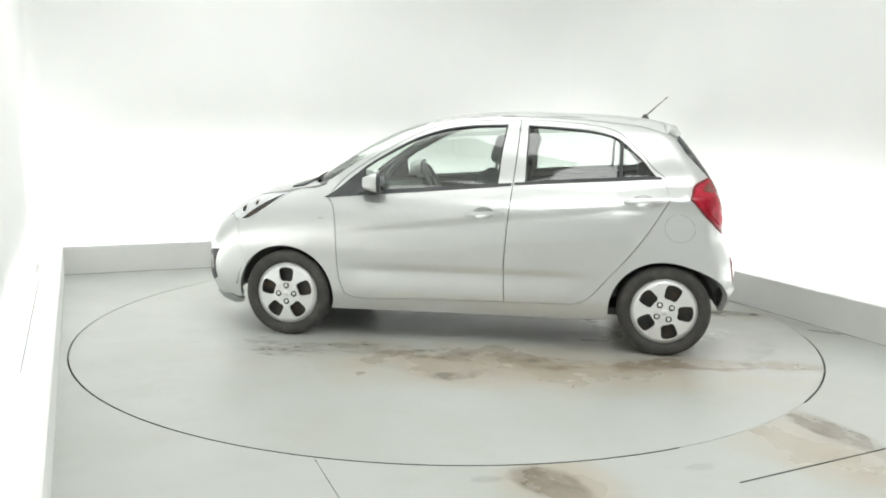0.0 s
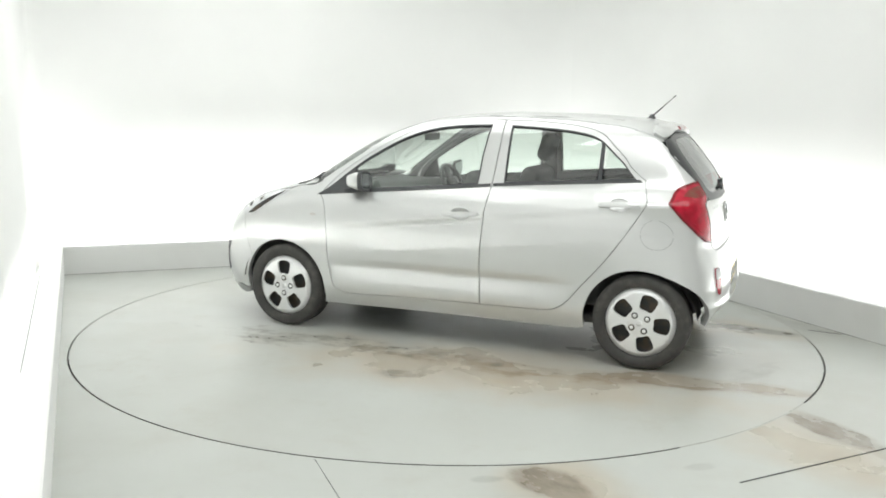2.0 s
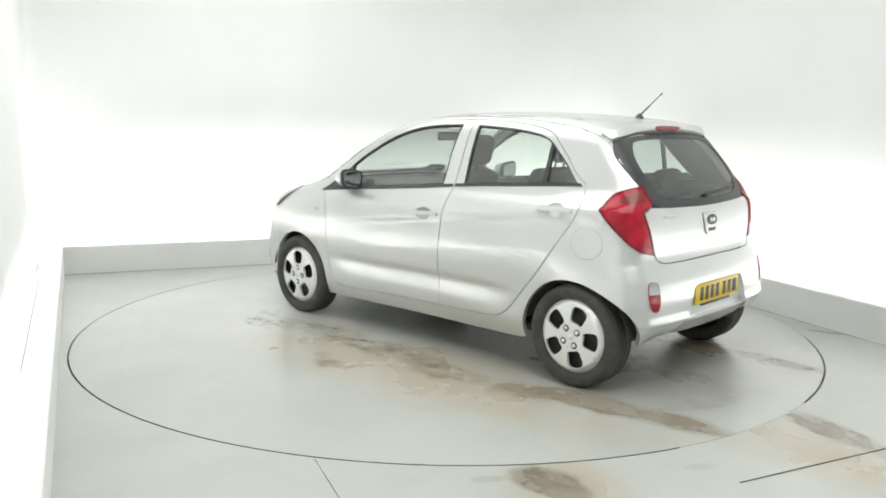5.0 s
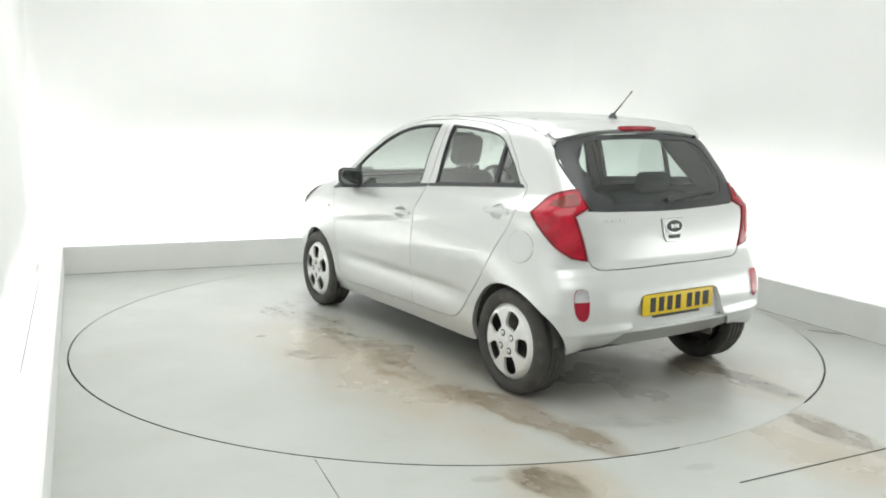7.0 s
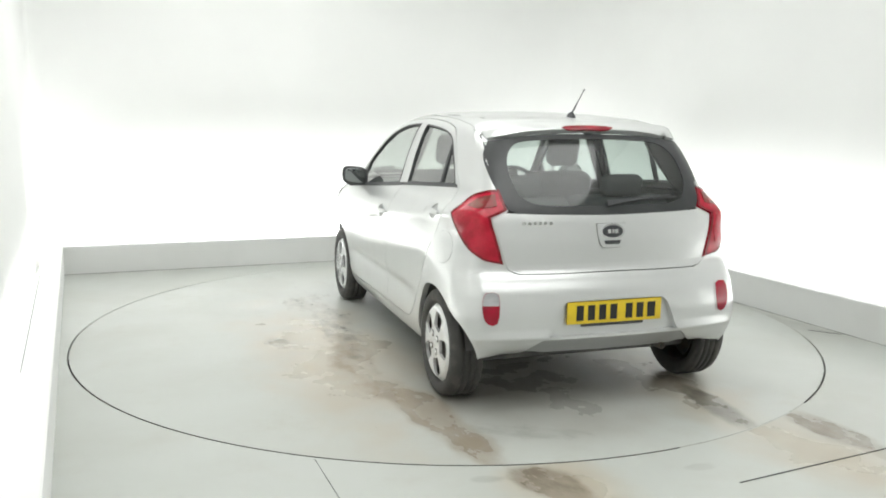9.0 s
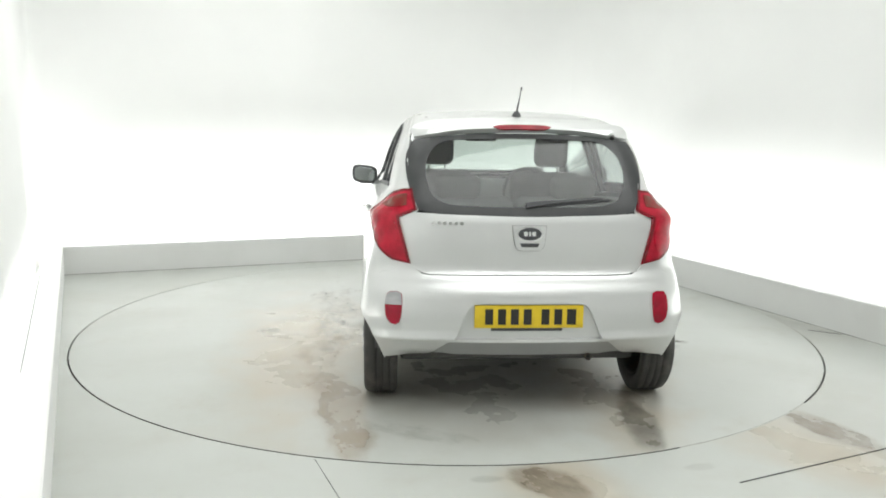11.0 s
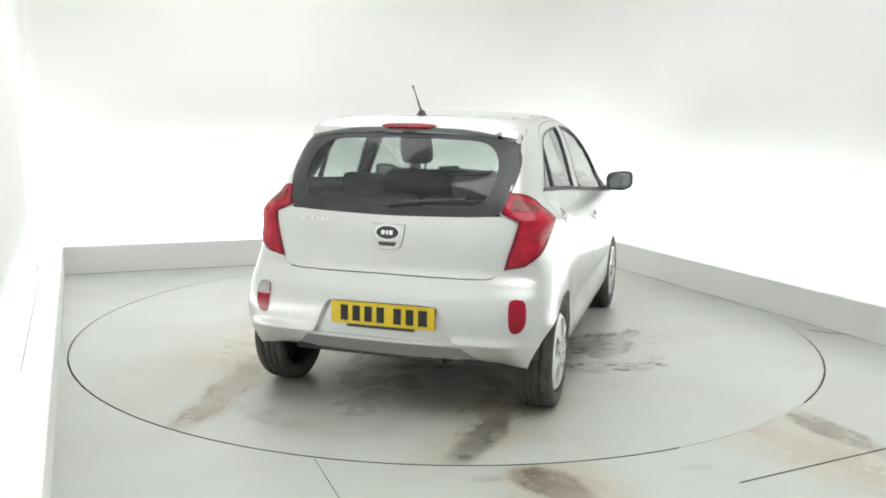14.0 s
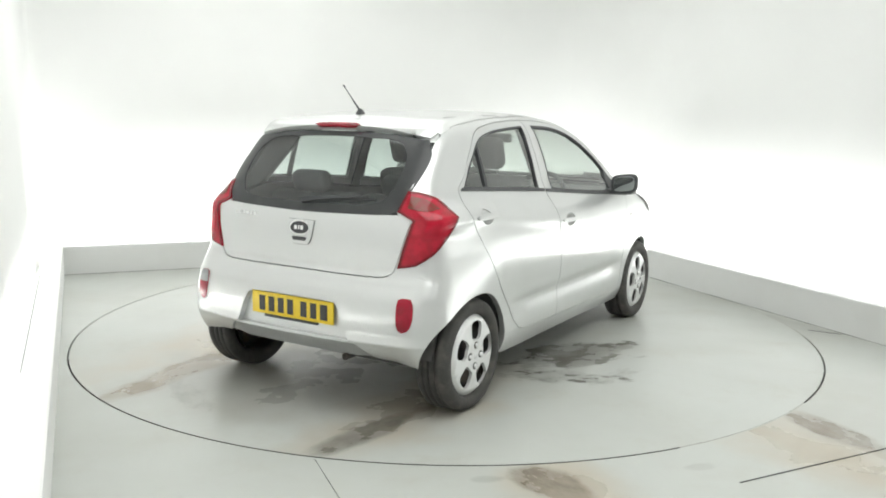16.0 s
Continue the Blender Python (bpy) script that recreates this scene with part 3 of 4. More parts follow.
def build_side(mirror):
    w = dict(mirror=mirror)
    side = panel("side_panel", wrap_chart, [SIDE, grown(FRONT_DOOR[:16] + REAR_DOOR[:16][::-1], 0.004)], M_PAINT, car, depth=0.03, **w)
    for name, door, hole in (("front_door", FRONT_DOOR, FRONT_OPEN), ("rear_door", REAR_DOOR, REAR_OPEN)):
        bowl = [(HANDLES[name][0] + 0.064 * math.cos(a), HANDLES[name][1] + 0.038 * math.sin(a)) for a in np.linspace(0, 2 * math.pi, 21)[:-1]]
        d = panel(name, wrap_chart, [door, hole, bowl], M_PAINT, car, depth=0.02, grid=0.019, **w)
        panel("window_seal", wrap_chart, [grown(hole, 0.002), grown(hole, -0.006)], M_BLACK, d, lift=0.002, depth=0.02, grid=0.2, **w)
        if name == "front_door":
            strip = [(2.105, 0.902), (1.837, 0.927), (1.514, 0.953), (1.232, 0.977), (0.945, 1.004), (0.945, 1.020), (1.232, 0.996), (1.514, 0.972), (1.837, 0.947), (2.07, 0.925)]
            panel("window_glass", wrap_chart, [grown(hole, -0.004)], M_GLASS, d, lift=-0.008, depth=0.004, grid=0.08, label="clear window glass", **w)
            panel("mirror_corner", wrap_chart, [[(2.115, 0.905), (1.875, 0.932), (1.875, 1.092), (1.965, 1.022), (2.05, 0.945)]], M_BLACK, d, lift=0.004, depth=0.02, label="black triangular corner trim", **w)
        else:
            strip = [(0.928, 1.006), (0.645, 1.026), (0.308, 1.048), (0.0, 1.064), (0.02, 1.079), (0.308, 1.066), (0.645, 1.043), (0.928, 1.022)]
            fore, aft = split_side(0.285)
            panel("window_glass", wrap_chart, [grown(fore, -0.003)], M_GLASS, d, lift=-0.008, depth=0.004, grid=0.08, rounded=False, label="clear window glass", **w)
            panel("quarter_glass", wrap_chart, [grown(aft, -0.003)], M_GLASS, d, lift=-0.008, depth=0.004, grid=0.08, rounded=False, label="small fixed quarter glass", **w)
            panel("window_divider", wrap_chart, [[(0.276, 1.064), (0.300, 1.062), (0.296, 1.288), (0.276, 1.272)]], M_BLACK, d, lift=0.001, depth=0.02, rounded=False, **w)
        panel("belt_strip", wrap_chart, [strip], M_BLACK, d, lift=0.005, depth=0.008, rounded=False, grid=0.2, label="black waist strip", **w)
        hx, hz = HANDLES[name]
        panel("handle_recess", wrap_chart, [grown(bowl, 0.0015)], M_PAINT, d, lift=lambda uv, hx=hx, hz=hz: -0.004 - 0.020 * np.clip(1 - ((uv[:, 0] - hx) / 0.066) ** 2 - ((uv[:, 1] - hz) / 0.040) ** 2, 0, 1), depth=0.003, grid=0.012, **w)
        bar = [(hx - 0.115, hz - 0.006), (hx, hz - 0.011), (hx + 0.11, hz - 0.016), (hx + 0.120, hz - 0.008), (hx + 0.105, hz + 0.001), (hx, hz + 0.008), (hx - 0.11, hz + 0.011), (hx - 0.123, hz + 0.003)]
        panel("handle", wrap_chart, [bar], M_PAINT, d, lift=lambda uv, hx=hx: 0.026 * np.clip(1 - ((uv[:, 0] - hx) / 0.128) ** 2, 0.0, 1) ** 0.4 + 0.002, depth=0.012, grid=0.02, label="silver pull handle", **w)
    panel("lamp_surround", wrap_chart, [[(-0.44, 0.692), (-0.25, 0.692), (-0.20, 0.78), (-0.25, 1.0), (-0.30, 1.09), (-0.40, 1.00), (-0.37, 0.94)]], M_PAINT, car, lift=-0.007, depth=0.004, grid=0.04, rounded=False, **w)
    lamp = panel("tail_light", wrap_chart, [TAIL_OUT + TAIL_IN], M_RED, car, sharp=24, lift=lambda uv: 0.004 + 0.006 * np.exp(-(((uv[:, 0] + 0.25) / 0.08) ** 2) - ((uv[:, 1] - 0.93) / 0.16) ** 2), depth=0.03, grid=0.022, label="large red tail light", **w)
    panel("lens_border", wrap_chart, [TAIL_OUT + TAIL_IN, grown(TAIL_OUT + TAIL_IN, -0.010)], M_MAROON, lamp, sharp=24, lift=lambda uv: 0.0055 + 0.006 * np.exp(-(((uv[:, 0] + 0.25) / 0.08) ** 2) - ((uv[:, 1] - 0.93) / 0.16) ** 2), depth=0.004, grid=0.1, label="dark red lens border", **w)
    panel("indicator_lens", wrap_chart, [[(-0.330, 1.052), (-0.262, 1.035), (-0.205, 0.995), (-0.265, 0.985), (-0.340, 1.000)]], M_PALERED, lamp, lift=0.0105, depth=0.004, grid=0.03, label="amber indicator lens", **w)
    panel("inner_lens", wrap_chart, [[(-0.315, 0.80), (-0.27, 0.80), (-0.21, 0.87), (-0.175, 0.935), (-0.24, 0.955), (-0.30, 0.93), (-0.325, 0.86)]], M_RED, lamp, lift=lambda uv: 0.0075 + 0.006 * np.exp(-(((uv[:, 0] + 0.25) / 0.08) ** 2) - ((uv[:, 1] - 0.93) / 0.16) ** 2), depth=0.004, grid=0.022, **w)
    head = panel("headlight", wrap_chart, [HEAD_OUT + [(2.46, 0.908), (2.593, 0.888), (2.70, 0.858), (2.775, 0.826), (2.79, 0.776)]], M_HEADLAMP, car, lift=0.004, depth=0.03, grid=0.03, label="clear headlight", **w)
    panel("headlight_bezel", wrap_chart, [[(2.672, 0.748), (2.622, 0.757), (2.485, 0.843), (2.40, 0.908), (2.50, 0.862), (2.60, 0.802), (2.64, 0.772)]], M_STEEL, head, lift=0.006, depth=0.003, grid=0.04, label="dark headlight edge", **w)
    for hu, hz, hr in ((2.665, 0.806, 0.028), (2.575, 0.846, 0.020)):
        panel("headlight_bowl", wrap_chart, [arc_pts(hu, hz, hr, 0, 340, 18), arc_pts(hu, hz, hr * 0.62, 0, 340, 18)], M_CHROME, head, lift=0.007, depth=0.004, grid=0.03, label="chrome lamp ring", **w)
        panel("headlight_bulb", wrap_chart, [arc_pts(hu, hz, hr * 0.60, 0, 340, 14)], M_STEEL, head, lift=0.006, depth=0.003, grid=0.03, **w)
    # Inner lining of the body, with its wheel openings.
    lining = [(0.40, 0.23)] + [(1.2, 0.22), (2.05, 0.22)] + arc_pts(ARCH_F[0], ARCH_F[1], 0.345, 180, 20, 12) + [(2.76, 0.78), (2.5, 0.87), (2.12, 0.89), (1.5, 0.945), (0.9, 0.99), (0.3, 1.04), (-0.05, 1.05), (-0.30, 0.98), (-0.36, 0.70), (-0.25, 0.50)] + arc_pts(ARCH_R[0], ARCH_R[1], 0.335, 140, 5, 10)
    panel("inner_lining", wrap_chart, [lining], M_TRIM, car, lift=-0.035, depth=0.02, grid=0.08, label="dark grey inner door lining", **w)


def chart_edge(pts, step=0.04):
    """Points in plan along a line on the side of the body."""
    out = []
    for (u0, z0), (u1, z1) in zip(pts[:-1], pts[1:]):
        k = max(1, round(math.hypot(u1 - u0, z1 - z0) / step))
        for j in range(k):
            out.append((u0 + (u1 - u0) * j / k, z0 + (z1 - z0) * j / k))
    out.append(pts[-1])
    q = wrap_chart(np.array(out))
    return [(float(a[0]), float(a[1]) - 0.004) for a in q]


def mirrored(line):
    return line + [(x, -y) for x, y in line[::-1]]


def spoiler_lift(uv):
    z = uv[:, 1]
    return 0.030 * np.clip(1 - np.abs(z - 1.352) / 0.055, 0, 1) ** 0.8 * np.clip((0.60 - np.abs(uv[:, 0])) / 0.10, 0, 1) ** 0.5


def build_top():
    edge = [e for e in ROOF_EDGE if e[0] < 1.5]
    line = chart_edge([(1.50, 1.364)] + [(u, z + 0.004) for u, z in edge])
    back = tail_chart(np.array([(0.47, 1.376), (0.40, 1.387), (0.30, 1.396), (0.15, 1.4025), (0.0, 1.404)]))
    line += [(float(p[0]) + 0.003, float(p[1])) for p in back]
    roof = panel("roof", top_chart, [mirrored(line)], M_PAINT, car, depth=0.02, rounded=False, grid=0.05)
    lin = [(x, y * 0.94) for x, y in line if x > 0.12 and y > 0.3]
    panel("headliner", top_chart, [mirrored(lin)], M_HEADLINER, roof, lift=-0.035, depth=0.004, rounded=False, grid=0.1, label="pale cloth headliner")
    for s in (1, -1):
        rib = [(0.20, 0.455), (0.6, 0.475), (1.0, 0.475), (1.35, 0.455), (1.35, 0.467), (1.0, 0.488), (0.6, 0.488), (0.20, 0.468)]
        panel("roof_channel", top_chart, [[(x, y * s) for x, y in rib]], M_VALANCE, roof, lift=0.001, depth=0.002, rounded=False, grid=0.2, label="grey roof channel strip")
    shield = chart_edge([(2.15, 0.975), (2.0, 1.073), (1.792, 1.215), (1.654, 1.303), (1.52, 1.358)])
    screen = [(2.30, 0.0), (2.285, 0.25), (2.235, 0.48)] + shield + [(1.50, 0.25), (1.49, 0.0)]
    lp = screen + [(x, -y) for x, y in screen[::-1] if y > 0]
    panel("windscreen", top_chart, [lp], M_GLASS, car, lift=-0.004, depth=0.004, rounded=False, grid=0.07, label="clear windscreen")
    seam = chart_edge([(2.16, 0.972), (2.30, 0.948), (2.435, 0.922), (2.593, 0.896), (2.70, 0.866)])
    hood = [(2.32, 0.0), (2.305, 0.25), (2.25, 0.50)] + seam + [(2.90, 0.40), (2.96, 0.2), (2.975, 0.0)]
    lp = hood + [(x, -y) for x, y in hood[::-1] if y > 0]
    bonnet = panel("bonnet", top_chart, [lp], M_PAINT, car, depth=0.02, rounded=False, grid=0.05)
    for s in (1, -1):
        panel("cowl_end", top_chart, [[(x, y * s) for x, y in ((2.20, 0.40), (2.19, 0.56), (2.30, 0.60), (2.40, 0.54), (2.36, 0.44), (2.29, 0.38))]], M_BLACK, bonnet, lift=0.008, depth=0.015, grid=0.05, label="black plastic cowl end")
    cowl = [(2.255, 0.0), (2.24, 0.25), (2.19, 0.5), (2.21, 0.55), (2.26, 0.5), (2.318, 0.25), (2.332, 0.0)]
    panel("wiper_cowl", top_chart, [cowl + [(x, -y) for x, y in cowl[::-1] if y > 0]], M_BLACK, bonnet, lift=-0.010, depth=0.02, rounded=False, grid=0.1, label="black plastic cowl below the windscreen")


def bumper_lip(uv):
    """The bumper's lower edge: a proud crease, then a face that turns under."""
    z, out = uv[:, 1], np.clip((np.abs(uv[:, 0] - U_TAIL) - 0.30) / 0.08, 0, 1) * np.clip((0.66 - np.abs(uv[:, 0] - U_TAIL)) / 0.14, 0.3, 1)
    return out * (0.012 * np.exp(-(((z - 0.392) / 0.016) ** 2)) - 0.060 * np.clip((0.386 - z) / 0.12, 0, 1) ** 1.4)


def build_tail():
    low = both([(0.0, 0.686), (0.48, 0.686), (0.532, 0.704), (0.553, 0.752), (0.604, 0.937), (0.548, 0.968), (0.50, 0.968), (0.0, 0.955)])
    gate = panel("tailgate", tail_chart, [low], M_PAINT, car, depth=0.02, grid=0.03, label="silver tailgate")
    glass = both([(0.0, 0.960), (0.43, 0.966), (0.520, 0.982), (0.556, 1.06), (0.577, 1.15), (0.574, 1.235), (0.535, 1.305), (0.30, 1.331), (0.0, 1.338)])
    inner = both([(0.0, 1.000), (0.36, 1.006), (0.440, 1.03), (0.475, 1.09), (0.485, 1.16), (0.465, 1.24), (0.40, 1.295), (0.25, 1.310), (0.0, 1.316)])
    panel("rear_window", tail_chart, [glass], M_REARGLASS, gate, lift=-0.001, depth=0.005, grid=0.05, label="tinted rear window")
    panel("glass_border", tail_chart, [grown(glass, 0.001), inner], M_FRIT, gate, lift=0.0015, depth=0.003, grid=0.05, label="black printed window border")
    sp = both([(0.0, 1.346), (0.30, 1.339), (0.535, 1.312), (0.545, 1.335), (0.50, 1.366), (0.30, 1.394), (0.0, 1.402)])
    spoiler = panel("spoiler", tail_chart, [sp], M_PAINT, gate, lift=spoiler_lift, depth=0.03, grid=0.018, label="silver roof spoiler")
    panel("brake_light", tail_chart, [both([(0.0, 1.343), (0.11, 1.342), (0.145, 1.350), (0.115, 1.359), (0.0, 1.363)])], M_BRAKE, spoiler, lift=lambda uv: spoiler_lift(uv) + 0.004, depth=0.01, grid=0.02, label="high red brake light")
    # Badge, its recess and handle slot.
    ring = [(-0.002 + 0.055 * math.cos(a), 0.876 + 0.029 * math.sin(a)) for a in np.linspace(0, 2 * math.pi, 25)[:-1]]
    plinth = [(-0.082, 0.914), (0.078, 0.914), (0.074, 0.86), (0.062, 0.812), (0.046, 0.800), (-0.050, 0.800), (-0.066, 0.812), (-0.078, 0.86)]
    panel("plinth_gap", tail_chart, [grown(plinth, 0.002)], M_STEEL, gate, lift=0.001, depth=0.002, grid=0.03)
    pl = panel("badge_plinth", tail_chart, [plinth], M_PAINT, gate, lift=0.007, depth=0.008, grid=0.03)
    panel("handle_slot", tail_chart, [[(-0.048, 0.833), (0.044, 0.833), (0.036, 0.815), (-0.04, 0.815)]], M_BLACK, pl, lift=0.009, depth=0.003, grid=0.03, rounded=False)
    panel("badge_rim", tail_chart, [grown(ring, 0.008)], M_CHROME, pl, lift=0.012, depth=0.006, grid=0.05)
    panel("badge", tail_chart, [ring], M_BLACK, pl, lift=0.0145, depth=0.003, grid=0.05, label="dark oval badge")
    for x0, x1 in ((-0.030, -0.012), (-0.007, 0.003), (0.009, 0.027)):
        panel("badge_mark", tail_chart, [[(x0, 0.866), (x1, 0.866), (x1, 0.886), (x0, 0.886)]], M_CHROME, pl, lift=0.0165, depth=0.002, rounded=False, grid=0.1)
    for i in range(6):
        x0 = 0.462 - i * 0.027
        panel("model_mark", tail_chart, [[(x0, 0.915), (x0 - 0.018, 0.915), (x0 - 0.016, 0.929), (x0 - 0.002, 0.929)]], M_CHROME, gate, lift=0.003, depth=0.003, rounded=False, grid=0.1)
    # Rear wiper.
    arm = [(0.012, 0.992), (-0.10, 1.010), (-0.36, 1.034), (-0.36, 1.040), (-0.10, 1.024), (0.010, 1.016)]
    wp = panel("wiper", tail_chart, [arm], M_BLACK, gate, lift=0.020, depth=0.014, grid=0.05, rounded=False, label="black rear wiper")
    panel("wiper_blade", tail_chart, [[(-0.05, 1.000), (-0.40, 1.028), (-0.40, 1.036), (-0.05, 1.010)]], M_BLACK, wp, lift=0.010, depth=0.008, grid=0.1, rounded=False)

    # Bumper.
    rec = [(0.0, 0.384), (0.352, 0.384), (0.283, 0.536), (0.25, 0.553), (0.0, 0.557)]
    half = [(U_TAIL, 0.681), (-0.45, 0.681), (-0.40, 0.697), (-0.368, 0.7315), (-0.300, 0.6985), (-0.235, 0.6678), (-0.212, 0.615), (-0.195, 0.57)] + arc_pts(*ARCH_R, 132, 180, 6) + [(-0.299, 0.274), (-0.38, 0.270), (-0.445, 0.278), (-0.472, 0.300), (-0.500, 0.335), (-0.532, 0.372), (U_TAIL, 0.372)]
    full = half + [(2 * U_TAIL - u, z) for u, z in half[::-1] if u > U_TAIL]
    hole = [(U_TAIL + y, z) for y, z in both(rec)]
    bump_ = panel("rear_bumper", wrap_chart, [full, hole], M_PAINT, car, depth=0.034, grid=0.02, lift=bumper_lip, label="silver rear bumper")
    panel("plate_recess", tail_chart, [grown(both(rec), 0.004)], M_PAINT, bump_, lift=-0.032, depth=0.004, grid=0.05)
    val = both([(0.0, 0.370), (0.392, 0.371), (0.428, 0.335), (0.462, 0.296), (0.455, 0.284), (0.36, 0.282), (0.0, 0.280)])
    panel("valance", tail_chart, [val], M_VALANCE, bump_, lift=lambda uv: -0.010 - 0.010 * np.clip((np.abs(uv[:, 0]) - 0.36) / 0.05, 0, 1) - 0.035 * np.clip((0.372 - uv[:, 1]) / 0.085, 0, 1), depth=0.05, grid=0.04, label="darker grey lower valance")
    for s in (1, -1):
        u = lambda pts: [(p, z) for p, z in pts] if s == 1 else [(2 * U_TAIL - p, z) for p, z in pts]
        fog = [(-0.318, 0.603), (-0.345, 0.606), (-0.362, 0.597), (-0.367, 0.57), (-0.367, 0.49), (-0.361, 0.462), (-0.347, 0.452), (-0.330, 0.460), (-0.316, 0.49), (-0.310, 0.54), (-0.311, 0.585)]
        panel("reflector_bezel", wrap_chart, [u(grown(fog, 0.007))], M_PAINT, bump_, lift=0.003, depth=0.004, grid=0.05, sharp=80)
        r = panel("reflector", wrap_chart, [u(fog)], M_REFLECT, bump_, lift=0.006, depth=0.006, grid=0.03, sharp=80, label="red rear fog light" if s < 0 else "red and clear rear light")
        if s == 1:
            panel("reversing_lens", wrap_chart, [[(-0.320, 0.601), (-0.345, 0.604), (-0.360, 0.596), (-0.365, 0.572), (-0.366, 0.545), (-0.3105, 0.545), (-0.312, 0.583)]], M_REVERSE, r, lift=0.009, depth=0.004, grid=0.03, label="clear reversing light lens")
    # Number plate with plain bars in place of its characters.
    px = -0.432
    plate = part("number_plate", box_bm(px - 0.004, -0.26, 0.438, px + 0.004, 0.26, 0.549, 0.003), M_PLATE, bump_, "yellow number plate with dark bars")
    at = 0.222
    for k, wd in enumerate((0.050, 0.050, 0.050, 0.050, 0.0, 0.050, 0.050, 0.056)):
        if wd:
            part("plate_bar", box_bm(px - 0.0055, at - wd, 0.455, px - 0.0035, at - 0.012, 0.530), M_INK, plate, smooth=False)
        at -= wd + 0.011 if wd else 0.024
    part("plate_holder", box_bm(px - 0.004, -0.16, 0.424, px + 0.010, 0.18, 0.437, 0.003), M_BLACK, bump_)
    # Front bumper, seen only at its near corner.
    halff = [(U_NOSE, 0.70), (3.2, 0.72), (2.95, 0.74), (2.80, 0.765), (2.703, 0.733), (2.703, 0.60), (2.662, 0.452)] + arc_pts(*ARCH_F, 34, -6, 5) + [(2.80, 0.215), (3.0, 0.20), (U_NOSE, 0.20)]
    for mir in (False, True):
        nb = panel("front_bumper", wrap_chart, [halff], M_PAINT, car, depth=0.03, mirror=mir, grid=0.05)
        panel("fog_surround", wrap_chart, [[(2.86, 0.535), (2.95, 0.525), (3.05, 0.49), (3.07, 0.40), (2.98, 0.31), (2.91, 0.335), (2.925, 0.42), (2.90, 0.49)]], M_BLACK, nb, lift=0.003, depth=0.01, mirror=mir, label="black front fog light surround")
        panel("fog_lens", wrap_chart, [[(2.955, 0.49), (2.985, 0.47), (2.985, 0.42), (2.965, 0.385), (2.945, 0.40), (2.945, 0.46)]], M_WHITELENS, nb, lift=0.005, depth=0.004, grid=0.03, mirror=mir, label="clear front fog lamp")
        panel("front_lip", wrap_chart, [[(2.71, 0.212), (2.80, 0.238), (3.0, 0.235), (U_NOSE - 0.01, 0.235), (U_NOSE - 0.01, 0.172), (3.0, 0.172), (2.80, 0.178), (2.72, 0.190)]], M_VALANCE, nb, lift=0.012, depth=0.03, grid=0.05, mirror=mir, rounded=False, label="dark grey lower bumper lip")
    for mir in (False, True):
        panel("side_repeater", wrap_chart, [[(2.135 + 0.022 * math.cos(a), 0.775 + 0.009 * math.sin(a)) for a in np.linspace(0, 2 * math.pi, 15)[:-1]]], M_WHITELENS, car, lift=0.005, depth=0.006, grid=0.05, mirror=mir, label="small clear side indicator")
    pipe = lathe([(0.013, -0.10), (0.017, -0.10), (0.017, 0.10), (0.013, 0.10), (0.013, -0.05)], 20)
    bmesh.ops.transform(pipe, matrix=pose(-0.30, -0.30, 0.285, 0, 0, 90), verts=pipe.verts)
    part("exhaust_pipe", pipe, M_STEEL, car, "short dull steel exhaust pipe")
    panel("fuel_flap", wrap_chart, [arc_pts(-0.062, 0.782, 0.080, 0, 345, 24)], M_PAINT, car, lift=0.0022, depth=0.006, grid=0.04)
    panel("flap_gap", wrap_chart, [arc_pts(-0.062, 0.782, 0.0822, 0, 345, 24)], M_VALANCE, car, lift=0.0008, depth=0.002, grid=0.04)


# ---- wheels ----
def lathe(profile, seg=48):
    """Turn (radius, y) pairs about the y axis."""
    bm = bmesh.new()
    rings = [[bm.verts.new((r * math.cos(2 * math.pi * i / seg), y, r * math.sin(2 * math.pi * i / seg))) for i in range(seg)] for r, y in profile]
    for a, b in zip(rings[:-1], rings[1:]):
        for i in range(seg):
            j = (i + 1) % seg
            bm.faces.new((a[i], a[j], b[j], b[i]))
    bmesh.ops.recalc_face_normals(bm, faces=bm.faces)
    return bm


def trim_dome(uv):
    r = np.hypot(uv[:, 0], uv[:, 1])
    return np.stack([uv[:, 0], 0.088 - 0.35 * np.clip(r - 0.05, 0, 1) ** 2 - 0.9 * np.clip(r - 0.175, 0, 1), uv[:, 1]], -1)


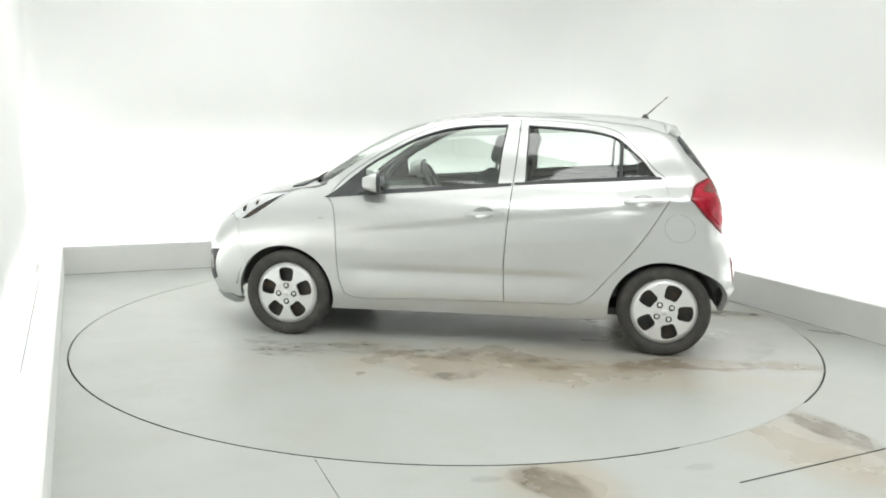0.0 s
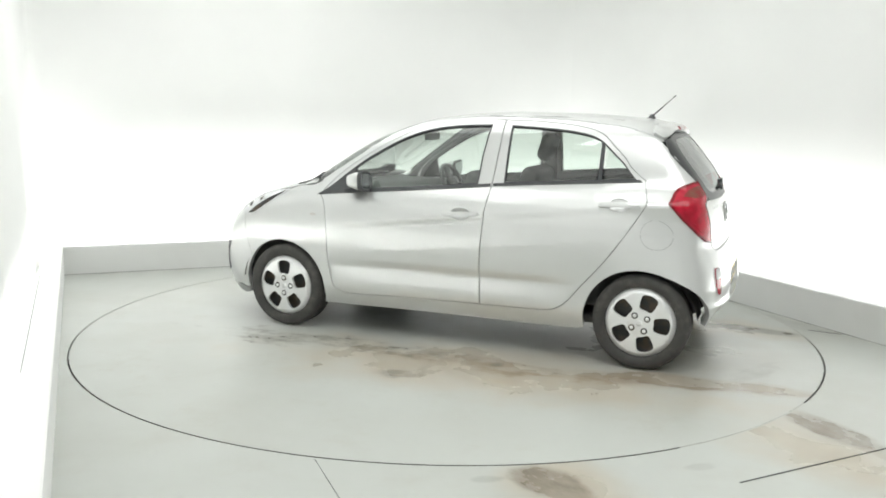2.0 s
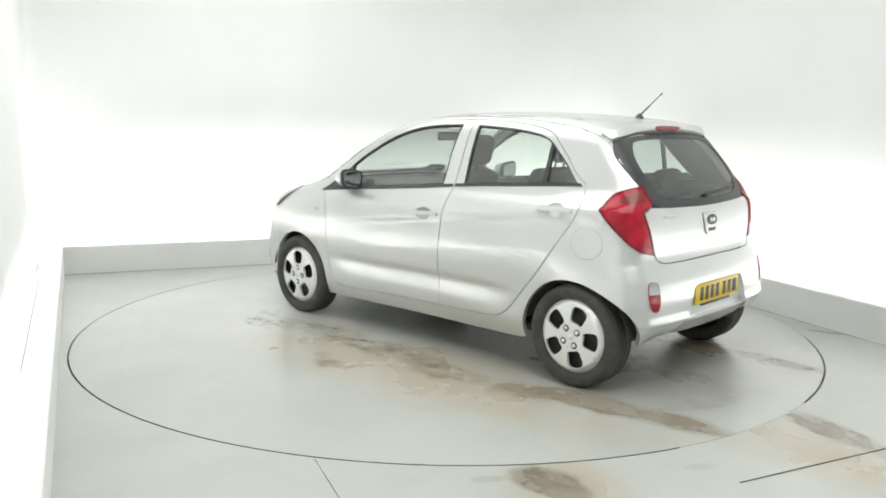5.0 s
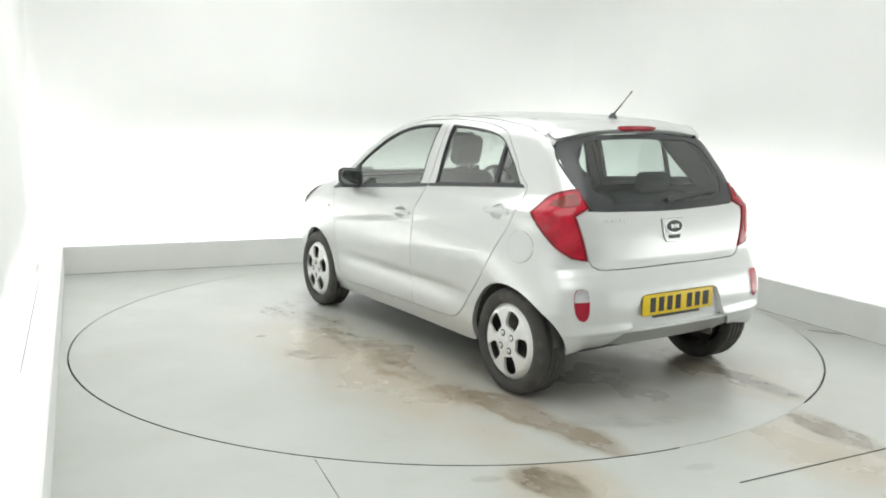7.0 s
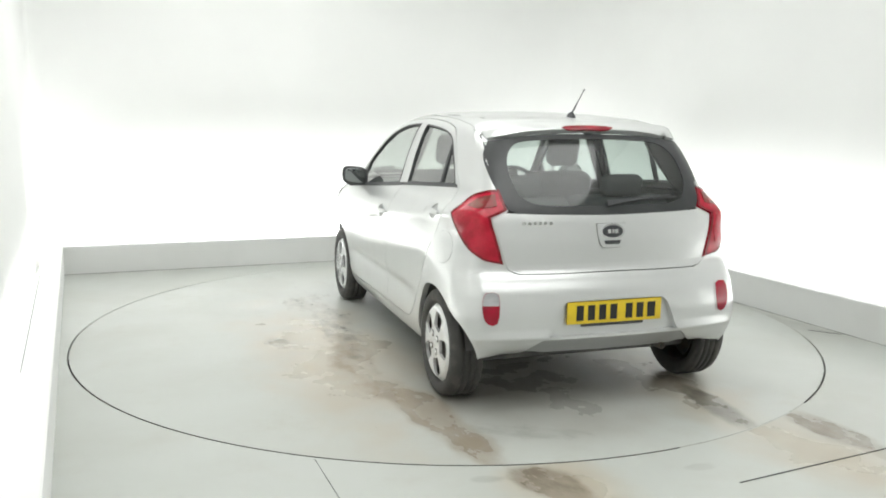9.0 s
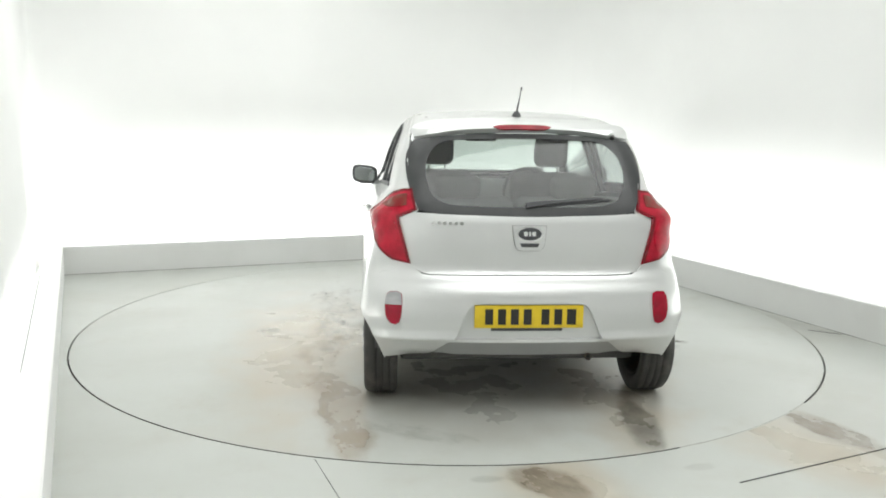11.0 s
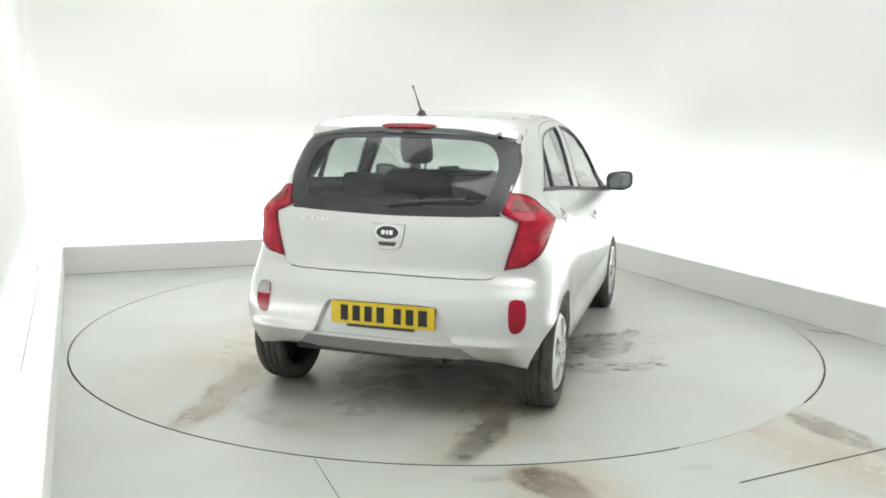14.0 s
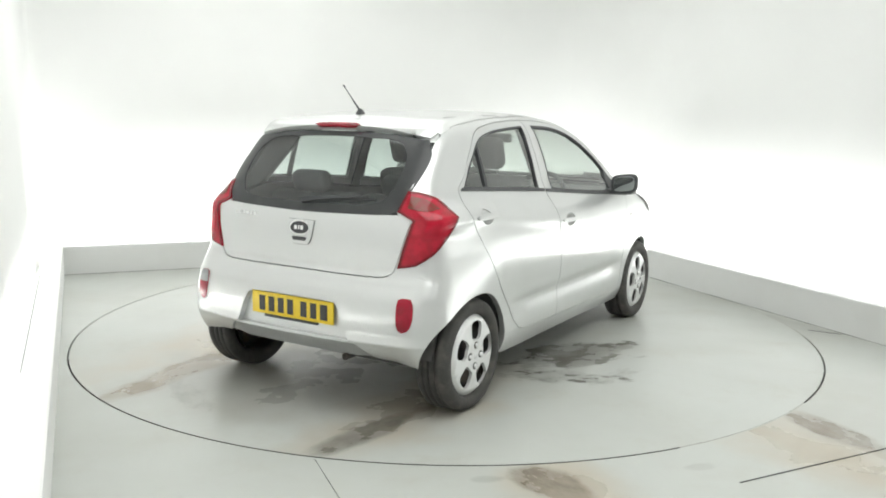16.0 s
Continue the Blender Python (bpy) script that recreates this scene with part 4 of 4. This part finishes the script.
def build_wheel(turn):
    wheel = new("wheel")
    tyre = lathe([(0.196, 0.045), (0.202, 0.070), (0.215, 0.080), (0.240, 0.0835), (0.258, 0.080), (0.270, 0.068), (0.2755, 0.050)]
                 + [(r, y) for y in (0.048, 0.016, -0.016, -0.048) for r, y in ((0.277, y + 0.000), (0.277, y - 0.024), (0.271, y - 0.025), (0.271, y - 0.0315))][:-2]
                 + [(0.2755, -0.074), (0.258, -0.083), (0.215, -0.080), (0.196, -0.045)], 64)
    part("tyre", tyre, M_TYRE, wheel, "black rubber tyre")
    bm = lathe([(0.198, 0.055), (0.190, 0.045), (0.187, -0.07), (0.196, -0.075)], 48)
    part("rim", bm, M_STEEL, wheel)
    bm = lathe([(0.001, 0.030), (0.06, 0.034), (0.11, 0.022), (0.16, 0.020), (0.188, 0.030)], 40)
    part("brake_disc", bm, M_STEEL, wheel, "dark steel wheel behind the trim")
    out = [(0.2005 * math.cos(a), 0.2005 * math.sin(a)) for a in np.linspace(0, 2 * math.pi, 73)[:-1]]
    loops = [out]
    for k in range(5):
        c = radians(turn + 72 * k)

        def pt(r, a):
            return (r * math.cos(c + radians(a)), r * math.sin(c + radians(a)))

        loops.append(smooth_loop([pt(0.082, -19), pt(0.080, 0), pt(0.082, 19), pt(0.094, 24), pt(0.130, 21), pt(0.158, 17.5), pt(0.168, 12), pt(0.171, 0), pt(0.168, -12), pt(0.158, -17.5), pt(0.130, -21), pt(0.094, -24)], 0.012, 80))
    trim = panel("wheel_trim", trim_dome, loops, M_WHEEL, wheel, depth=0.016, grid=0.016, rounded=False, inward=(0, 1, 0), lift=lambda uv: 0.0 * uv[:, 0], label="silver five-spoke wheel trim")
    for k in range(4):
        a = radians(turn + 90 * k)
        well = lathe([(0.001, 0.0895), (0.018, 0.0895), (0.0195, 0.087), (0.0195, 0.076)], 16)
        nut = lathe([(0.001, 0.0955), (0.008, 0.0955), (0.0115, 0.092), (0.0115, 0.080)], 12)
        for b in (well, nut):
            bmesh.ops.translate(b, verts=b.verts, vec=(0.051 * math.cos(a), 0, 0.051 * math.sin(a)))
        part("bolt_well", well, M_STEEL, trim)
        part("bolt_cap", nut, M_WHEEL, trim)
    b = lathe([(0.001, 0.092), (0.014, 0.092), (0.018, 0.088), (0.018, 0.082)], 20)
    part("hub_cap", b, M_WHEEL, trim)
    return wheel


def build_wheels():
    first = build_wheel(90)
    first.parent = car
    first.matrix_basis = pose(2.368, 0.702, 0.277)
    for x, y, rz, spin in ((0.0, 0.698, 0, 123), (0.0, -0.698, 180, -5), (2.368, -0.702, 180, 10)):
        copy_thing(first, pose(x, y, 0.277, 0, 0, rz) @ pose(0, 0, 0, 0, spin, 0))
    # Wheel housings.
    for (cx, cz, r) in (ARCH_R, ARCH_F):
        for s in (1, -1):
            bm = bmesh.new()
            n = 18
            rows = [[bm.verts.new((cx + (r + 0.018) * math.cos(radians(8 + 164 * i / n)), s * y, cz + (r + 0.018) * math.sin(radians(8 + 164 * i / n)))) for i in range(n + 1)] for y in (0.728, 0.50)]
            for i in range(n):
                bm.faces.new((rows[0][i], rows[0][i + 1], rows[1][i + 1], rows[1][i]))
            bm.faces.new(rows[1])
            part("wheel_housing", bm, M_UNDER, car)


# ---- cabin ----
def cushion(x0, y0, z0, x1, y1, z1, r, mat, parent, name, m=None, label=""):
    return part(name, box_bm(x0, y0, z0, x1, y1, z1, r, 4, m=m), mat, parent, label)


def build_cabin():
    part("floor_pan", box_bm(-0.15, -0.60, 0.20, 2.65, 0.60, 0.25, 0.02), M_UNDER, car)
    part("engine_block", box_bm(2.2, -0.45, 0.25, 2.85, 0.45, 0.78, 0.04), M_UNDER, car)
    part("silencer", box_bm(-0.28, -0.45, 0.265, 0.0, -0.05, 0.33, 0.03, 3), M_STEEL, car)
    part("rear_axle", box_bm(-0.06, -0.60, 0.20, 0.08, 0.60, 0.29, 0.03, 3), M_STEEL, car)
    for name, x, y in (("passenger_seat", 1.26, 0.345), ("driver_seat", 1.10, -0.345)):
        seat = part(name, box_bm(x + 0.02, y - 0.24, 0.30, x + 0.50, y + 0.24, 0.56, 0.06, 4), M_FABRIC, car, "dark grey cloth front seat")
        tilt = Matrix.Translation((x, y, 0.5)) @ Matrix.Rotation(radians(-17), 4, "Y")
        back = box_bm(-0.06, -0.235, 0.0, 0.08, 0.235, 0.60, 0.06, 4, m=tilt)
        part("backrest", back, M_FABRIC, seat)
        part("head_restraint", box_bm(-0.05, -0.103, 0.65, 0.05, 0.103, 0.84, 0.045, 4, m=tilt), M_FABRIC, seat)
        for s in (-0.05, 0.05):
            part("restraint_post", box_bm(-0.006, s - 0.006, 0.58, 0.006, s + 0.006, 0.68, m=tilt), M_CHROME, seat)
    bench = part("rear_seat", box_bm(0.25, -0.60, 0.30, 0.75, 0.60, 0.56, 0.06, 4), M_FABRIC, car, "dark grey cloth rear bench")
    tilt = Matrix.Translation((0.22, 0, 0.5)) @ Matrix.Rotation(radians(-14), 4, "Y")
    for y0, y1 in ((-0.60, -0.005), (0.005, 0.60)):
        part("rear_backrest", box_bm(-0.06, y0, 0.0, 0.07, y1, 0.52, 0.05, 4, m=tilt), M_FABRIC, bench)
        mid = (y0 + y1) / 2
        part("head_restraint", box_bm(-0.045, mid - 0.12, 0.52, 0.045, mid + 0.12, 0.64, 0.04, 4, m=tilt), M_FABRIC, bench)
    part("parcel_shelf", box_bm(-0.24, -0.54, 0.925, 0.10, 0.54, 0.945, 0.008), M_TRIM, car, "dark parcel shelf")
    dash = bmesh.new()
    prof = [(1.72, 0.55), (1.70, 0.80), (1.76, 0.90), (1.95, 0.935), (2.20, 0.95), (2.24, 0.90), (2.24, 0.5)]
    rows = [[dash.verts.new((x, y, z + (0.035 if y < -0.1 and 1.74 < x < 1.9 else 0.0))) for x, z in prof] for y in (-0.64, -0.5, -0.2, -0.05, 0.3, 0.64)]
    for a, b in zip(rows[:-1], rows[1:]):
        for i in range(len(prof) - 1):
            dash.faces.new((a[i], a[i + 1], b[i + 1], b[i]))
    dash.faces.new(rows[0])
    dash.faces.new(rows[-1][::-1])
    bmesh.ops.recalc_face_normals(dash, faces=dash.faces)
    part("dashboard", dash, M_TRIM, car, "dark grey dashboard")
    # Steering wheel on the right-hand side.
    bm = bmesh.new()
    n, k, r, rr = 32, 8, 0.175, 0.016
    vs = [[bm.verts.new(((r + rr * math.cos(2 * math.pi * j / k)) * math.cos(2 * math.pi * i / n), (r + rr * math.cos(2 * math.pi * j / k)) * math.sin(2 * math.pi * i / n), rr * math.sin(2 * math.pi * j / k))) for j in range(k)] for i in range(n)]
    for i in range(n):
        for j in range(k):
            bm.faces.new((vs[i][j], vs[(i + 1) % n][j], vs[(i + 1) % n][(j + 1) % k], vs[i][(j + 1) % k]))
    box_bm(-0.17, -0.03, -0.02, 0.17, 0.03, 0.005, 0.01, 2, bm)
    box_bm(-0.075, -0.06, -0.03, 0.075, 0.06, 0.02, 0.02, 2, bm)
    bmesh.ops.transform(bm, matrix=Matrix.Translation((1.60, -0.345, 0.90)) @ Matrix.Rotation(radians(-65), 4, "Y"), verts=bm.verts)
    part("steering_wheel", bm, M_BLACK, car, "black steering wheel")
    # Inner mirror and pillars.
    part("inner_mirror", box_bm(1.62, -0.11, 1.25, 1.65, 0.11, 1.31, 0.012, 3), M_BLACK, car)
    for mir in (False, True):
        for name, lp in (("centre_pillar_trim", [(0.90, 0.98), (0.985, 0.98), (0.965, 1.38), (0.88, 1.38)]), ("rear_pillar_trim", [(-0.25, 0.98), (0.02, 1.06), (0.27, 1.30), (0.24, 1.34), (-0.02, 1.32), (-0.14, 1.27)])):
            panel(name, wrap_chart, [lp], M_TRIM, car, lift=-0.035, depth=0.012, mirror=mir, rounded=False)


# ---- mirrors and aerial ----
def rounded_block(x0, x1, y0, y1, z0, z1, r, taper=1.0):
    """A block with rounded outline seen along x; taper narrows its far end."""
    cy, cz = (y0 + y1) / 2, (z0 + z1) / 2
    ring = []
    for i in range(32):
        a = 2 * math.pi * i / 32
        c, s = math.cos(a), math.sin(a)
        ring.append((cy + (abs(c) ** 0.55) * math.copysign((y1 - y0) / 2, c), cz + (abs(s) ** 0.55) * math.copysign((z1 - z0) / 2, s)))
    bm = bmesh.new()
    rows = []
    for t, k in ((0.0, 0.93), (0.06, 1.0), (0.45, 1.0 - (1 - taper) * 0.25), (0.8, 1.0 - (1 - taper) * 0.7), (0.95, taper), (1.0, taper * 0.85)):
        rows.append([bm.verts.new((x0 + (x1 - x0) * t, cy + (y - cy) * k, cz + (z - cz) * k)) for y, z in ring])
    for a, b in zip(rows[:-1], rows[1:]):
        for i in range(32):
            bm.faces.new((a[i], a[(i + 1) % 32], b[(i + 1) % 32], b[i]))
    bm.faces.new(rows[0])
    bm.faces.new(rows[-1])
    return bm


def build_mirror(s, back, tuck):
    """Door mirror: silver shell, black foot and a real mirror facing back."""
    bm = rounded_block(1.806, 1.915, 0.775, 0.945, 0.945, 1.065, 0.04, 0.6)
    for v in bm.verts:
        v.co.z += 0.10 * (v.co.y - 0.862)
        v.co.y = (v.co.y - tuck) * s
        v.co.x -= back
    bmesh.ops.recalc_face_normals(bm, faces=bm.faces)
    shell = part("door_mirror", bm, M_PAINT, car, "silver door mirror shell")
    bm = rounded_block(1.798, 1.818, 0.772, 0.948, 0.942, 1.068, 0.04, 1.0)
    for v in bm.verts:
        v.co.z += 0.10 * (v.co.y - 0.862)
        v.co.y = (v.co.y - tuck) * s
        v.co.x -= back
    bmesh.ops.recalc_face_normals(bm, faces=bm.faces)
    part("mirror_rim", bm, M_BLACK, shell)
    bm = rounded_block(1.7955, 1.8000, 0.790, 0.932, 0.957, 1.053, 0.03, 1.0)
    for v in bm.verts:
        v.co.z += 0.10 * (v.co.y - 0.862)
        v.co.y = (v.co.y - tuck) * s
        v.co.x -= back
    bmesh.ops.recalc_face_normals(bm, faces=bm.faces)
    part("mirror_glass", bm, M_MIRROR, shell, "mirror glass")
    bm = box_bm(1.83, 0.700, 0.935, 1.94, 0.90, 0.963, 0.012, 2)
    for v in bm.verts:
        v.co.y = (v.co.y - tuck) * s
        v.co.x -= back
    bmesh.ops.recalc_face_normals(bm, faces=bm.faces)
    part("mirror_foot", bm, M_BLACK, shell, "black mirror foot")


def build_aerial():
    bm = lathe([(0.001, 0.030), (0.012, 0.026), (0.022, 0.010), (0.030, -0.008)], 20)
    bmesh.ops.transform(bm, matrix=pose(0.115, 0, 1.424, 90, 0, 0), verts=bm.verts)
    foot = part("aerial", bm, M_BLACK, car, "black roof aerial")
    bm = lathe([(0.0045, 0.0), (0.0045, 0.08), (0.0030, 0.085), (0.0022, 0.168), (0.004, 0.170), (0.004, 0.188), (0.0005, 0.190)], 10)
    bmesh.ops.transform(bm, matrix=pose(0.113, 0, 1.440) @ pose(0, 0, 0, 0, -47, 0) @ pose(0, 0, 0, 90, 0, 0), verts=bm.verts)
    part("aerial_rod", bm, M_BLACK, foot)


def build_gutters():
    """Painted strips that lie under the roof seams."""
    run = [(2.12, 0.985), (2.0, 1.066)] + ROOF_EDGE
    for mir in (False, True):
        panel("roof_gutter", wrap_chart, [[(u, z + 0.016) for u, z in run] + [(u, z - 0.014) for u, z in run[::-1]]], M_PAINT, car, lift=-0.004, depth=0.004, grid=0.03, mirror=mir, rounded=False)
        rim = [(-0.13, 1.318), (-0.17, 1.298), (-0.285, 1.163), (-0.345, 1.074), (-0.395, 0.975)]
        panel("window_surround", wrap_chart, [[(u + 0.03, z + 0.012) for u, z in rim] + [(u - 0.03, z - 0.012) for u, z in rim[::-1]]], M_FRIT, car, lift=-0.009, depth=0.004, grid=0.03, mirror=mir, rounded=False)
        panel("tail_gutter", tail_chart, [[(0.44, 1.335), (0.44, 1.392), (0.50, 1.380), (0.548, 1.345), (0.556, 1.30), (0.525, 1.30)]], M_PAINT, car, lift=-0.005, depth=0.004, grid=0.03, mirror=mir, rounded=False)


for flipped in (False, True):
    build_side(flipped)
build_gutters()
build_top()
build_tail()
build_wheels()
build_cabin()
build_mirror(1, 0.065, 0.05)
build_mirror(-1, 0.025, 0.0)
build_aerial()


# ---- turntable ----
M_TABLE = floor_material("table_paint", [
    ((-0.60, 0.90, 4, 3.9, 1.35, 0.22, 1.0, 0.1, 2.2, 0.12), BEIGE, 0.85),
    ((-1.45, -0.80, 0, 2.1, 0.90, 0.22, 1.0, 0.1, 2.2, 0.12), BEIGE, 0.85),
    # Broad grey-beige dirt, with the car's soft shadow put into the same colour.
    ((-1.35, -0.05, 0, 2.3, 1.9, 0.22, 1.0, 0.1, 2.2, 0.12), (0.33, 0.315, 0.275), 0.75),
    ((-1.72, 0.61, 8, 1.30, 0.25, 0.20, 1.2, 0.65, 7.0, 0.30), BROWN, 0.85),
    ((-0.80, 0.78, 2, 1.1, 0.26, 0.45, 1.2, 0.65, 9.0, 0.9), BROWN, 0.85),
    ((0.35, 0.77, 2, 1.7, 0.24, 0.55, 1.2, 0.65, 11.0, 1.0), DARK, 0.68),
    ((-0.25, 1.16, 25, 0.28, 0.13, 0.50, 1.2, 0.65, 13.0, 0.8), DARK, 0.70),
    ((0.80, 0.93, 0, 0.55, 0.16, 0.60, 1.2, 0.65, 12.0, 1.0), DARK, 0.6),
    ((-2.02, 0.25, 60, 0.42, 0.16, 0.55, 1.2, 0.65, 10.0, 0.8), DARK, 0.35),
    ((-1.93, -0.81, -4, 0.66, 0.17, 0.20, 1.2, 0.65, 8.0, 0.30), DARK, 0.82),
    ((-1.30, -0.84, 0, 0.8, 0.16, 0.50, 1.2, 0.65, 9.0, 0.8), DARK, 0.40),
    ((-0.20, -1.08, -28, 0.90, 0.46, 0.45, 1.0, 0.7, 7.0, 0.4), DARK, 0.92),
    ((-0.62, -1.18, -60, 0.55, 0.22, 0.60, 1.2, 0.65, 11.0, 0.8), DARK, 0.9),
    ((-0.45, -1.42, -10, 0.40, 0.14, 0.60, 1.2, 0.65, 12.0, 0.9), DARK, 0.45),
], 0.9)
def table_ring(z):
    return [(math.cos(2 * math.pi * i / SEG) * (TABLE_R - 0.005), math.sin(2 * math.pi * i / SEG) * (TABLE_R - 0.005), z) for i in range(SEG)]


table = new("turntable")
tagged(table, "round grey painted turntable set flush in the floor", "turntable")
deck = mesh_object("deck", table_ring(0.0), [tuple(range(SEG))], M_TABLE)
deck.parent = table
tagged(deck, "painted round deck with brown tyre dirt, damp patches and painted-in soft shadow")
rim_ = mesh_object("deck_rim", table_ring(-0.001) + table_ring(-0.05), [(i, SEG + i, SEG + (i + 1) % SEG, (i + 1) % SEG) for i in range(SEG)], M_STEEL)
rim_.parent = table
tagged(rim_, "dark steel rim of the deck")


# ---- movement ----
def heading(t):
    return 172.276 - 7.03825 * t - 0.01611 * (t - 8) ** 2


def motions():
    """The table turns clockwise and carries the car, which stands a little off its centre."""
    table_rows, car_rows = [], []
    for i in range(33):
        t = i / 2
        a = radians(heading(t))
        ox, oy = -1.4075, -0.2414
        car_rows.append((t, pose(ox * math.cos(a) - oy * math.sin(a), ox * math.sin(a) + oy * math.cos(a), 0, 0, 0, heading(t))))
        table_rows.append((t, pose(0, 0, 0, 0, 0, heading(t) - 1.3)))
    walk(car, car_rows)
    walk(table, table_rows)


motions()
